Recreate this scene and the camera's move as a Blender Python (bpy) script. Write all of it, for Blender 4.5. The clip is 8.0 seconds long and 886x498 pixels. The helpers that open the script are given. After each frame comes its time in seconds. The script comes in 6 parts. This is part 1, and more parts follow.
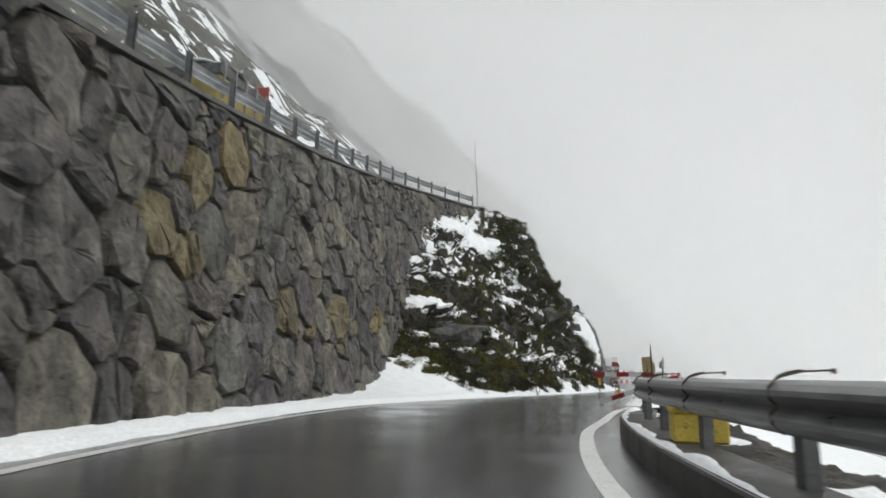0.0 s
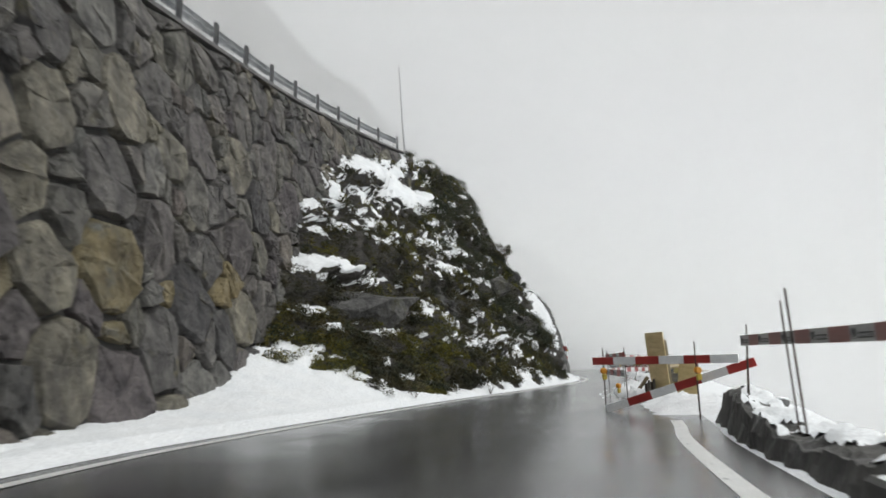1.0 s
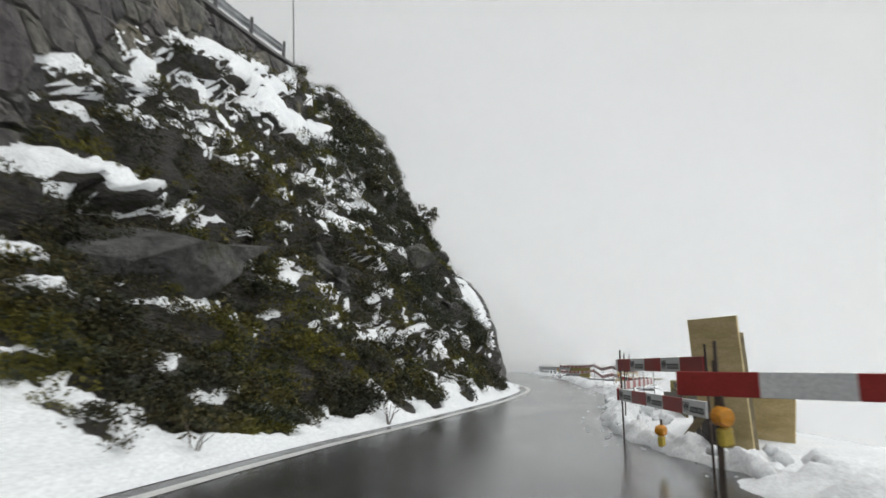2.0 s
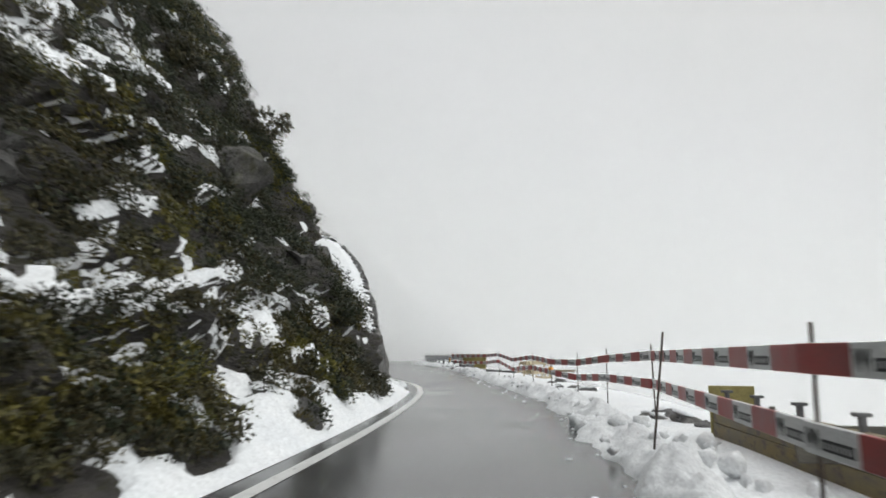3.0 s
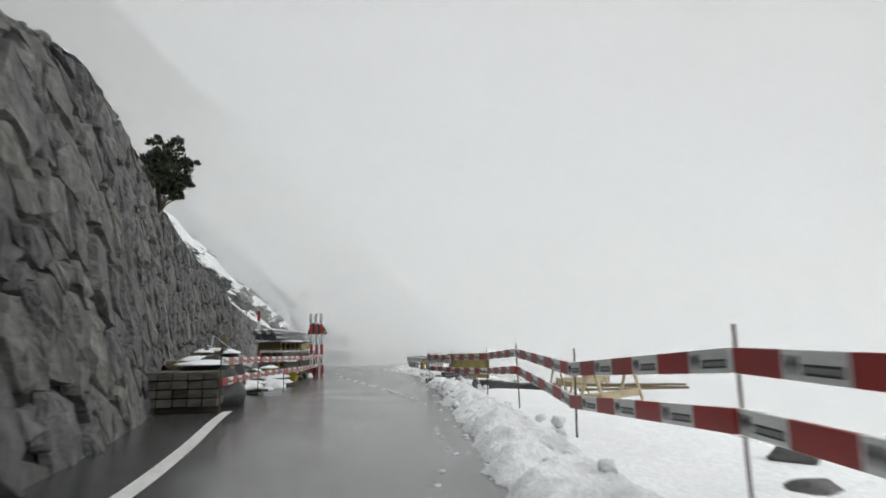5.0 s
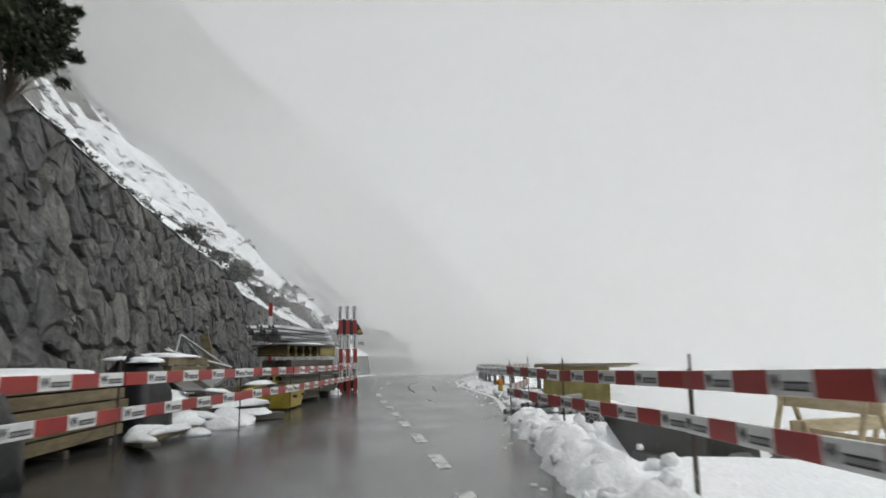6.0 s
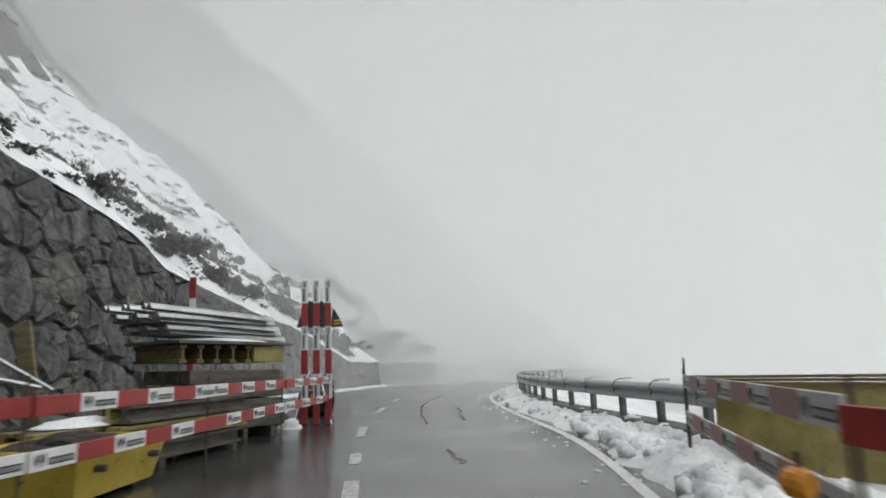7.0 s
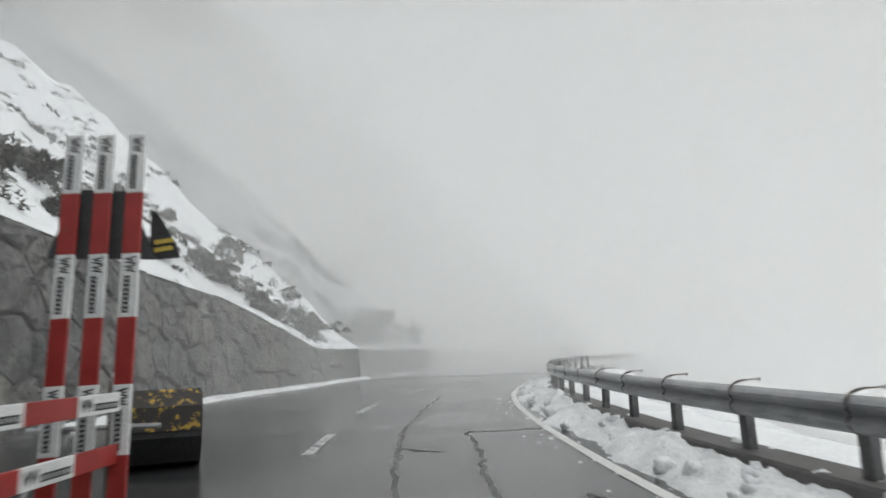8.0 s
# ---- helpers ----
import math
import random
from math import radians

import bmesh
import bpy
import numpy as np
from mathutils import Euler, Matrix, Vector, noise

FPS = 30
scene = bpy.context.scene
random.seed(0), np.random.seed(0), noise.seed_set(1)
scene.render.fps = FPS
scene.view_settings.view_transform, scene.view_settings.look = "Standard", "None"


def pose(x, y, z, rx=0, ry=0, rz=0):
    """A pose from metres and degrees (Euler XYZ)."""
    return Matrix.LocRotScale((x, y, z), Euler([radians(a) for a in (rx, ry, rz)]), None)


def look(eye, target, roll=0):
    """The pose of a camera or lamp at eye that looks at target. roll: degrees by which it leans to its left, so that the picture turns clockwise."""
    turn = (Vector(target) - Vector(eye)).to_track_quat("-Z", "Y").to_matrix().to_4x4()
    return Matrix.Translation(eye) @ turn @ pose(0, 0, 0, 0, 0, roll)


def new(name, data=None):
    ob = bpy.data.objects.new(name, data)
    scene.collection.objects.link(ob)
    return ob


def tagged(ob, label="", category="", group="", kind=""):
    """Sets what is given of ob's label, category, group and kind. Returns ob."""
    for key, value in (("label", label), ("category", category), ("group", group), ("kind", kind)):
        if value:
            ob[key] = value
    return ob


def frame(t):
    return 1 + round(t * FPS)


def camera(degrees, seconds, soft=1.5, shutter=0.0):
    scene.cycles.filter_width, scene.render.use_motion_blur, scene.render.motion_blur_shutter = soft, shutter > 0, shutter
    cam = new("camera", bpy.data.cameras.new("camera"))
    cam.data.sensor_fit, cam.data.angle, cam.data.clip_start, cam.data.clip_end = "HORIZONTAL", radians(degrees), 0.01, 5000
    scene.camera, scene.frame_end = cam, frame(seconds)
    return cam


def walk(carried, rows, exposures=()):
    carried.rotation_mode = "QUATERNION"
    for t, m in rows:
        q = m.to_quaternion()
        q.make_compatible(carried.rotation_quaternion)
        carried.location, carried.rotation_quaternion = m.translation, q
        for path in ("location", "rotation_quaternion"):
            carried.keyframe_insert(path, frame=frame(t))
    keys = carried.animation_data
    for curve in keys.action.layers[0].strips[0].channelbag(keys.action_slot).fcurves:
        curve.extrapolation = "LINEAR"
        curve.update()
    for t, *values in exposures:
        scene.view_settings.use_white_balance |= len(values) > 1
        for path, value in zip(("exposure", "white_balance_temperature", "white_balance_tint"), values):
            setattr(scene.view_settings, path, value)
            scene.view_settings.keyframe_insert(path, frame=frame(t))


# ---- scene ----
# ---------------------------------------------------------------- camera
cam = camera(70.7, 8.0, soft=1.7, shutter=0.2)
PATH = [
    (0, (0.731, 0.834, 0.861), (0.67, 2.794, 1.256), 1.1),
    (0.5, (0.841, 5.442, 0.945), (0.867, 7.412, 1.285), 1.4),
    (1, (1.364, 10.287, 0.965), (1.51, 12.248, 1.331), -1.1),
    (1.2, (1.627, 12.193, 0.992), (1.814, 14.151, 1.357), -1.7),
    (2.3, (3.712, 21.852, 1.118), (4.185, 23.764, 1.468), 0.2),
    (2.5, (4.136, 23.531, 1.119), (4.684, 25.427, 1.442), -0.4),
    (3, (5.558, 27.669, 1.131), (6.286, 29.503, 1.458), 0.1),
    (3.5, (7.45, 31.701, 1.169), (8.316, 33.473, 1.5), -0.1),
    (4, (9.566, 35.808, 1.09), (10.461, 37.562, 1.438), -0.6),
    (4.5, (11.557, 39.522, 1.031), (12.385, 41.309, 1.38), -0.9),
    (4.7, (12.399, 41.327, 1.023), (13.183, 43.135, 1.364), -1.1),
    (5.8, (16.342, 51.757, 1.16), (16.872, 53.657, 1.494), -0.8),
    (6, (16.902, 53.752, 1.137), (17.398, 55.657, 1.491), -0.8),
    (6.3, (17.662, 56.599, 1.181), (18.12, 58.513, 1.539), -0.3),
    (6.5, (18.068, 58.464, 1.158), (18.51, 60.38, 1.524), -0.6),
    (7, (19.166, 63.301, 1.202), (19.594, 65.219, 1.575), -1.3),
    (7.5, (20.117, 67.771, 1.199), (20.563, 69.686, 1.566), -2.1),
    (8, (21.13, 72.499, 1.295), (21.573, 74.421, 1.623), -1.7),
]
walk(cam, [(t, look(eye, target, roll)) for t, eye, target, roll in PATH], exposures=[(0.0, 0.30), (1.0, 0.31), (2.5, 0.27), (3.5, 0.30), (4.5, 0.28), (6.0, 0.19), (8.0, 0.19)])

# ---------------------------------------------------------------- light: a bright overcast day in cloud
SKY_GREY = (0.788, 0.812, 0.816, 1.0)
world = bpy.data.worlds.new("overcast")
scene.world = world
world.use_nodes = True
wn, wl = world.node_tree.nodes, world.node_tree.links
sky = wn.new("ShaderNodeTexSky")
sky.sky_type, sky.sun_disc = "NISHITA", False
sky.sun_elevation, sky.sun_rotation = radians(48), radians(60)
sky.dust_density, sky.air_density = 6.0, 1.0
sky_gain = wn.new("ShaderNodeMix")
sky_gain.data_type, sky_gain.blend_type = "RGBA", "MIX"
sky_gain.inputs[0].default_value = 0.012
sky_gain.inputs[6].default_value = SKY_GREY
wl.new(sky.outputs[0], sky_gain.inputs[7])
wl.new(sky_gain.outputs[2], wn["Background"].inputs[0])
wn["Background"].inputs[1].default_value = 0.81
sun = new("sun", bpy.data.lights.new("sun", "SUN"))
sun.data.energy, sun.data.angle, sun.data.color = 0.8, radians(40), (0.98, 0.99, 0.95)
sun.matrix_world = look((0, 0, 60), (-45, 12, 0))


# ---------------------------------------------------------------- small helpers
def curve(*keys):
    """A smooth monotone curve through (y, value) keys, held straight past its ends."""
    ys = np.array([k[0] for k in keys], float)
    vs = np.array([k[1] for k in keys], float)
    sl = np.diff(vs) / np.diff(ys)
    m = np.concatenate([[sl[0]], np.where(sl[1:] * sl[:-1] > 0, 2 * sl[1:] * sl[:-1] / (sl[1:] + sl[:-1] + 1e-9), 0), [sl[-1]]])

    def at(y):
        if y <= ys[0]:
            return vs[0] + m[0] * (y - ys[0])
        if y >= ys[-1]:
            return vs[-1] + m[-1] * (y - ys[-1])
        i = int(np.searchsorted(ys, y) - 1)
        h = ys[i + 1] - ys[i]
        t = (y - ys[i]) / h
        return (vs[i] * (2 * t**3 - 3 * t**2 + 1) + h * m[i] * (t**3 - 2 * t**2 + t)
                + vs[i + 1] * (3 * t**2 - 2 * t**3) + h * m[i + 1] * (t**3 - t**2))
    return at


def clamp(v, a=0.0, b=1.0):
    return max(a, min(b, v))


def fbm(x, y, z=0.0, octaves=4, rough=0.5):
    s, a, f = 0.0, 1.0, 1.0
    for _ in range(octaves):
        s += a * noise.noise(Vector((x * f, y * f, z * f)))
        a, f = a * rough, f * 2.03
    return s


class Geo:
    """Collects vertices and faces for one mesh."""

    def __init__(self):
        self.v, self.f = [], []

    def add(self, verts, faces):
        k = len(self.v)
        self.v += [tuple(p) for p in verts]
        self.f += [tuple(i + k for i in fc) for fc in faces]
        return self

    def box(self, size, m=Matrix(), bevel=0.0):
        sx, sy, sz = (s / 2 for s in size)
        if bevel <= 0:
            vs = [Vector((x, y, z)) for x in (-sx, sx) for y in (-sy, sy) for z in (-sz, sz)]
            fs = [(0, 1, 3, 2), (4, 6, 7, 5), (0, 4, 5, 1), (2, 3, 7, 6), (0, 2, 6, 4), (1, 5, 7, 3)]
            return self.add([m @ p for p in vs], fs)
        bm = bmesh.new()
        bmesh.ops.create_cube(bm, size=1.0, matrix=Matrix.Diagonal((*size, 1)))
        bmesh.ops.bevel(bm, geom=bm.edges[:], offset=min(bevel, 0.45 * min(size)), segments=1, affect="EDGES")
        bm.verts.index_update()
        self.add([m @ p.co for p in bm.verts], [[p.index for p in fc.verts] for fc in bm.faces])
        bm.free()
        return self

    def tube(self, a, b, r, n=8, r2=None, cap=True):
        a, b = Vector(a), Vector(b)
        r2 = r if r2 is None else r2
        q = (b - a).to_track_quat("Z", "Y").to_matrix()
        ring = [q @ Vector((math.cos(2 * math.pi * i / n), math.sin(2 * math.pi * i / n), 0)) for i in range(n)]
        vs = [a + r * p for p in ring] + [b + r2 * p for p in ring]
        fs = [(i, (i + 1) % n, n + (i + 1) % n, n + i) for i in range(n)]
        if cap:
            fs += [tuple(range(n))[::-1], tuple(range(n, 2 * n))]
        return self.add(vs, fs)

    def prism(self, outline, depth, m=Matrix()):
        """An outline in the local xz plane, pushed along y by depth, centred."""
        n = len(outline)
        vs = [m @ Vector((x, -depth / 2, z)) for x, z in outline] + [m @ Vector((x, depth / 2, z)) for x, z in outline]
        fs = [tuple(range(n)), tuple(range(n, 2 * n))[::-1]] + [(i, i + n, (i + 1) % n + n, (i + 1) % n) for i in range(n)]
        return self.add(vs, fs)

    def sweep(self, profile, points, closed=False):
        """A profile of (side, up) pairs carried along points; side is to the right of the way."""
        n = len(profile)
        vs, fs = [], []
        for i, p in enumerate(points):
            a, b = Vector(points[max(i - 1, 0)]), Vector(points[min(i + 1, len(points) - 1)])
            way = (b - a).normalized()
            side = Vector((way.y, -way.x, 0)).normalized()
            vs += [Vector(p) + side * s + Vector((0, 0, u)) for s, u in profile]
        last = n if closed else n - 1
        for i in range(len(points) - 1):
            for j in range(last):
                k = (j + 1) % n
                fs.append((i * n + j, i * n + k, (i + 1) * n + k, (i + 1) * n + j))
        if closed:
            fs += [tuple(range(n))[::-1], tuple(range((len(points) - 1) * n, len(points) * n))]
        return self.add(vs, fs)

    def blob(self, r, m=Matrix(), seed=0, rough=0.35, sub=2, flat=False):
        bm = bmesh.new()
        bmesh.ops.create_icosphere(bm, subdivisions=sub, radius=1.0)
        bm.verts.index_update()
        vs = []
        for p in bm.verts:
            c = p.co.copy()
            k = 1 + rough * fbm(c.x * 1.3 + seed * 7.1, c.y * 1.3 + seed * 3.3, c.z * 1.3, 3)
            c = Vector((c.x * r[0], c.y * r[1], c.z * r[2])) * k
            if flat and c.z < 0:
                c.z *= 0.15
            vs.append(m @ c)
        self.add(vs, [[p.index for p in fc.verts] for fc in bm.faces])
        bm.free()
        return self

    def crag(self, r, m=Matrix(), seed=0, n=22):
        """An angular broken rock: the hull of scattered points, its long edges split and shaken."""
        rg = random.Random(seed)
        bm = bmesh.new()
        for _ in range(n):
            d = Vector((rg.gauss(0, 1), rg.gauss(0, 1), rg.gauss(0, 1))).normalized() * rg.uniform(0.8, 1.0)
            bm.verts.new((d.x * r[0], d.y * r[1], d.z * r[2]))
        got = bmesh.ops.convex_hull(bm, input=bm.verts[:])
        bmesh.ops.delete(bm, geom=list({v for v in got["geom_interior"] + got["geom_unused"] if isinstance(v, bmesh.types.BMVert)}), context="VERTS")
        size = max(r)
        for _ in range(1 if size < 0.6 else 2):
            bmesh.ops.subdivide_edges(bm, edges=bm.edges[:], cuts=1, use_grid_fill=True)
            for v in bm.verts:
                v.co *= 1 + 0.10 * noise.noise(v.co * (2.2 / size) + Vector((seed, 0, 0))) + 0.05 * noise.noise(v.co * (6.0 / size))
        bmesh.ops.triangulate(bm, faces=bm.faces[:])
        bm.verts.index_update()
        self.add([m @ v.co for v in bm.verts], [[v.index for v in fc.verts] for fc in bm.faces])
        bm.free()
        return self

    def mesh(self, name, material, smooth=False):
        me = bpy.data.meshes.new(name)
        me.from_pydata(self.v, [], self.f)
        me.materials.append(material)
        if smooth:
            me.polygons.foreach_set("use_smooth", [True] * len(me.polygons))
        me.update()
        return me


def part(name, geo, material, parent, label="", smooth=False):
    ob = new(name, geo.mesh(name, material, smooth))
    ob.parent = parent
    return tagged(ob, label)


def solid(name, geo, material, label="", category="", kind="", smooth=False, group=""):
    return tagged(new(name, geo.mesh(name, material, smooth)), label, category, group, kind)


def thing(name, m, label, category, group=""):
    ob = new(name)
    ob.empty_display_size = 0.2
    ob.matrix_world = m
    return tagged(ob, label, category, group)


def grid(nu, nv, fn, keep=None):
    """A sheet of nu x nv points; faces are kept where keep(i, j) says so."""
    g = Geo()
    g.v = [fn(i, j) for i in range(nu) for j in range(nv)]
    g.f = [(i * nv + j, (i + 1) * nv + j, (i + 1) * nv + j + 1, i * nv + j + 1)
           for i in range(nu - 1) for j in range(nv - 1) if keep is None or keep(i, j)]
    if keep is not None:
        used = sorted({k for fc in g.f for k in fc})
        pos = {k: n for n, k in enumerate(used)}
        g.v = [g.v[k] for k in used]
        g.f = [tuple(pos[k] for k in fc) for fc in g.f]
    return g


# ---------------------------------------------------------------- materials
def material(name, a, b, scale=3.0, fine=40.0, rough=(0.6, 0.9), bump=0.3, metal=0.0, spots=None, vary=None,
             stretch=(1, 1, 1), specular=0.5, depth=0.02, contrast=(0.35, 0.65), spot_scale=2.7, spot_detail=6.0, spot_edge=0.07):
    """Two colours mixed by coarse and fine noise, with relief. spots: a third colour, its share from 0 to 1.
    vary: 'object' or 'island', with a list of (position, colour) stops that tint each piece."""
    mat = bpy.data.materials.new(name)
    mat.use_nodes = True
    n, l = mat.node_tree.nodes, mat.node_tree.links
    p = n["Principled BSDF"]
    p.inputs["Metallic"].default_value = metal
    p.inputs["Specular IOR Level"].default_value = specular
    mp = n.new("ShaderNodeMapping")
    mp.inputs["Scale"].default_value = stretch
    geo = n.new("ShaderNodeNewGeometry")
    l.new(geo.outputs["Position"], mp.inputs["Vector"])

    def noisy(s, detail=5.0, r=0.6):
        t = n.new("ShaderNodeTexNoise")
        t.inputs["Scale"].default_value, t.inputs["Detail"].default_value, t.inputs["Roughness"].default_value = s, detail, r
        l.new(mp.outputs[0], t.inputs["Vector"])
        return t

    def ramp(src, stops):
        r = n.new("ShaderNodeValToRGB")
        while len(r.color_ramp.elements) < len(stops):
            r.color_ramp.elements.new(0.5)
        for e, (pos, c) in zip(r.color_ramp.elements, stops):
            e.position, e.color = pos, (*c, 1.0)
        l.new(src, r.inputs[0])
        return r

    coarse, grain = noisy(scale), noisy(fine, 4.0, 0.7)
    c1 = ramp(coarse.outputs["Fac"], [(contrast[0], a), (contrast[1], b)])
    colour = c1.outputs[0]
    if vary:
        src = n.new("ShaderNodeObjectInfo").outputs["Random"] if vary[0] == "object" else geo.outputs["Random Per Island"]
        tint = ramp(src, vary[1])
        tint.color_ramp.interpolation = "CONSTANT" if len(vary) > 2 else "LINEAR"
        mx = n.new("ShaderNodeMix")
        mx.data_type, mx.blend_type = "RGBA", "MULTIPLY"
        mx.inputs[0].default_value = 1.0
        l.new(colour, mx.inputs[6])
        l.new(tint.outputs[0], mx.inputs[7])
        colour = mx.outputs[2]
    gr = ramp(grain.outputs["Fac"], [(0.25, (0.72, 0.72, 0.72)), (0.75, (1.22, 1.22, 1.22))])
    m2 = n.new("ShaderNodeMix")
    m2.data_type, m2.blend_type = "RGBA", "MULTIPLY"
    m2.inputs[0].default_value = 1.0
    l.new(colour, m2.inputs[6])
    l.new(gr.outputs[0], m2.inputs[7])
    colour = m2.outputs[2]
    if spots:
        sp = noisy(scale * spot_scale, spot_detail, 0.68)
        cut = 0.68 - 0.36 * spots[1]
        sr = ramp(sp.outputs["Fac"], [(cut, (0, 0, 0)), (cut + spot_edge, (1, 1, 1))])
        m3 = n.new("ShaderNodeMix")
        m3.data_type = "RGBA"
        l.new(sr.outputs[0], m3.inputs[0])
        l.new(colour, m3.inputs[6])
        m3.inputs[7].default_value = (*spots[0], 1)
        colour = m3.outputs[2]
    l.new(colour, p.inputs["Base Color"])
    rr = n.new("ShaderNodeMapRange")
    rr.inputs["From Min"].default_value, rr.inputs["From Max"].default_value = 0.3, 0.7
    rr.inputs["To Min"].default_value, rr.inputs["To Max"].default_value = rough
    l.new(coarse.outputs["Fac"], rr.inputs["Value"])
    l.new(rr.outputs[0], p.inputs["Roughness"])
    if bump > 0:
        add = n.new("ShaderNodeMath")
        add.operation = "MULTIPLY_ADD"
        l.new(grain.outputs["Fac"], add.inputs[0])
        add.inputs[1].default_value = 0.4
        l.new(noisy(scale * 4, 6.0, 0.65).outputs["Fac"], add.inputs[2])
        bp = n.new("ShaderNodeBump")
        bp.inputs["Strength"].default_value, bp.inputs["Distance"].default_value = bump, depth
        l.new(add.outputs[0], bp.inputs["Height"])
        l.new(bp.outputs[0], p.inputs["Normal"])
    return mat


M = {}
M["asphalt"] = material("wet_asphalt", (0.036, 0.037, 0.039), (0.066, 0.066, 0.066), 0.55, 160, (0.14, 0.26), 0.18, depth=0.005, specular=0.7, contrast=(0.4, 0.62))
M["old_asphalt"] = material("patched_asphalt", (0.024, 0.025, 0.026), (0.045, 0.045, 0.046), 1.2, 150, (0.2, 0.5), 0.3, depth=0.006)
M["line"] = material("worn_road_paint", (0.62, 0.62, 0.60), (0.74, 0.74, 0.72), 3, 60, (0.3, 0.5), 0.2, spots=((0.10, 0.10, 0.10), 0.22), depth=0.004)
M["faded"] = material("faded_road_paint", (0.40, 0.40, 0.39), (0.55, 0.55, 0.54), 4, 60, (0.2, 0.4), 0.2, spots=((0.08, 0.08, 0.08), 0.42), depth=0.004)
M["snow"] = material("snow", (0.84, 0.86, 0.88), (0.90, 0.91, 0.92), 1.2, 25, (0.6, 0.85), 0.28, specular=0.3, depth=0.03)
M["dirty_snow"] = material("slushy_snow", (0.76, 0.77, 0.78), (0.89, 0.90, 0.91), 2.2, 30, (0.5, 0.8), 0.7, spots=((0.42, 0.41, 0.40), 0.06), specular=0.3, depth=0.04)
def stone_material(name, stops, tints, vary, patch, patch_share, lichen):
    """Rough quarried stone: blotched colour, veins, wet streaks that run down, broken relief."""
    mat = bpy.data.materials.new(name)
    mat.use_nodes = True
    n, l = mat.node_tree.nodes, mat.node_tree.links
    p = n["Principled BSDF"]
    p.inputs["Specular IOR Level"].default_value = 0.45
    geo = n.new("ShaderNodeNewGeometry")
    pick = n.new("ShaderNodeObjectInfo").outputs["Random"] if vary == "object" else geo.outputs["Random Per Island"]
    off = n.new("ShaderNodeMath")
    off.operation = "MULTIPLY"
    off.inputs[1].default_value = 37.0
    l.new(pick, off.inputs[0])

    def noisy(s, detail, r, stretch=(1, 1, 1), warp=0.0):
        mp = n.new("ShaderNodeMapping")
        mp.inputs["Scale"].default_value = stretch
        l.new(geo.outputs["Position"], mp.inputs["Vector"])
        t = n.new("ShaderNodeTexNoise")
        t.noise_dimensions = "4D"
        for key, v in (("Scale", s), ("Detail", detail), ("Roughness", r), ("Distortion", warp)):
            t.inputs[key].default_value = v
        l.new(mp.outputs[0], t.inputs["Vector"])
        l.new(off.outputs[0], t.inputs["W"])
        return t.outputs["Fac"]

    def ramp(src, stops):
        r = n.new("ShaderNodeValToRGB")
        while len(r.color_ramp.elements) < len(stops):
            r.color_ramp.elements.new(0.5)
        for e, (pos, c) in zip(r.color_ramp.elements, stops):
            e.position, e.color = pos, (*c, 1.0)
        l.new(src, r.inputs[0])
        return r.outputs[0]

    def mixed(a, b, fac=None, blend="MULTIPLY"):
        m = n.new("ShaderNodeMix")
        m.data_type, m.blend_type = "RGBA", blend
        m.inputs[0].default_value = 1.0
        if fac is not None:
            l.new(fac, m.inputs[0])
        l.new(a, m.inputs[6])
        l.new(b, m.inputs[7])
        return m.outputs[2]

    colour = ramp(noisy(2.6, 7.0, 0.62, (1, 1, 1), 0.6), stops)
    colour = mixed(colour, ramp(pick, tints))
    cut = 0.66 - 0.3 * patch_share
    colour = mixed(colour, ramp(noisy(3.4, 4.0, 0.6), [(0.0, patch), (1.0, tuple(1.25 * c for c in patch))]), ramp(noisy(1.7, 5.0, 0.6), [(cut, (0, 0, 0)), (cut + 0.12, (1, 1, 1))]), "MIX")
    streak = ramp(noisy(2.4, 6.0, 0.65, (1, 1, 0.28)), [(0.36, (0.48, 0.48, 0.5)), (0.58, (1, 1, 1))])
    colour = mixed(colour, streak)
    vein = ramp(noisy(6.0, 9.0, 0.72, (1, 1, 1), 1.2), [(0.30, (0.45, 0.45, 0.46)), (0.44, (1, 1, 1)), (0.60, (1.05, 1.05, 1.04)), (0.74, (1.4, 1.38, 1.34))])
    colour = mixed(colour, vein)
    colour = mixed(colour, ramp(noisy(60, 3.0, 0.7), [(0.25, (0.75, 0.75, 0.75)), (0.75, (1.2, 1.2, 1.2))]))
    colour = mixed(colour, ramp(noisy(9, 2.0, 0.5), [(0.0, lichen), (1.0, lichen)]), ramp(noisy(7.0, 8.0, 0.7), [(0.64, (0, 0, 0)), (0.72, (0.75, 0.75, 0.75))]), "MIX")
    l.new(colour, p.inputs["Base Color"])
    rr = n.new("ShaderNodeMapRange")
    rr.inputs["To Min"].default_value, rr.inputs["To Max"].default_value = 0.42, 0.9
    l.new(streak, rr.inputs["Value"])
    l.new(rr.outputs[0], p.inputs["Roughness"])
    normal = None
    for src, dist in ((noisy(3.2, 3.0, 0.55, (1, 1, 1), 0.8), 0.16), (noisy(11.0, 9.0, 0.72, (1, 1, 1), 0.5), 0.07)):
        bp = n.new("ShaderNodeBump")
        bp.inputs["Strength"].default_value, bp.inputs["Distance"].default_value = 0.9, dist
        l.new(src, bp.inputs["Height"])
        if normal is not None:
            l.new(normal, bp.inputs["Normal"])
        normal = bp.outputs[0]
    l.new(normal, p.inputs["Normal"])
    return mat


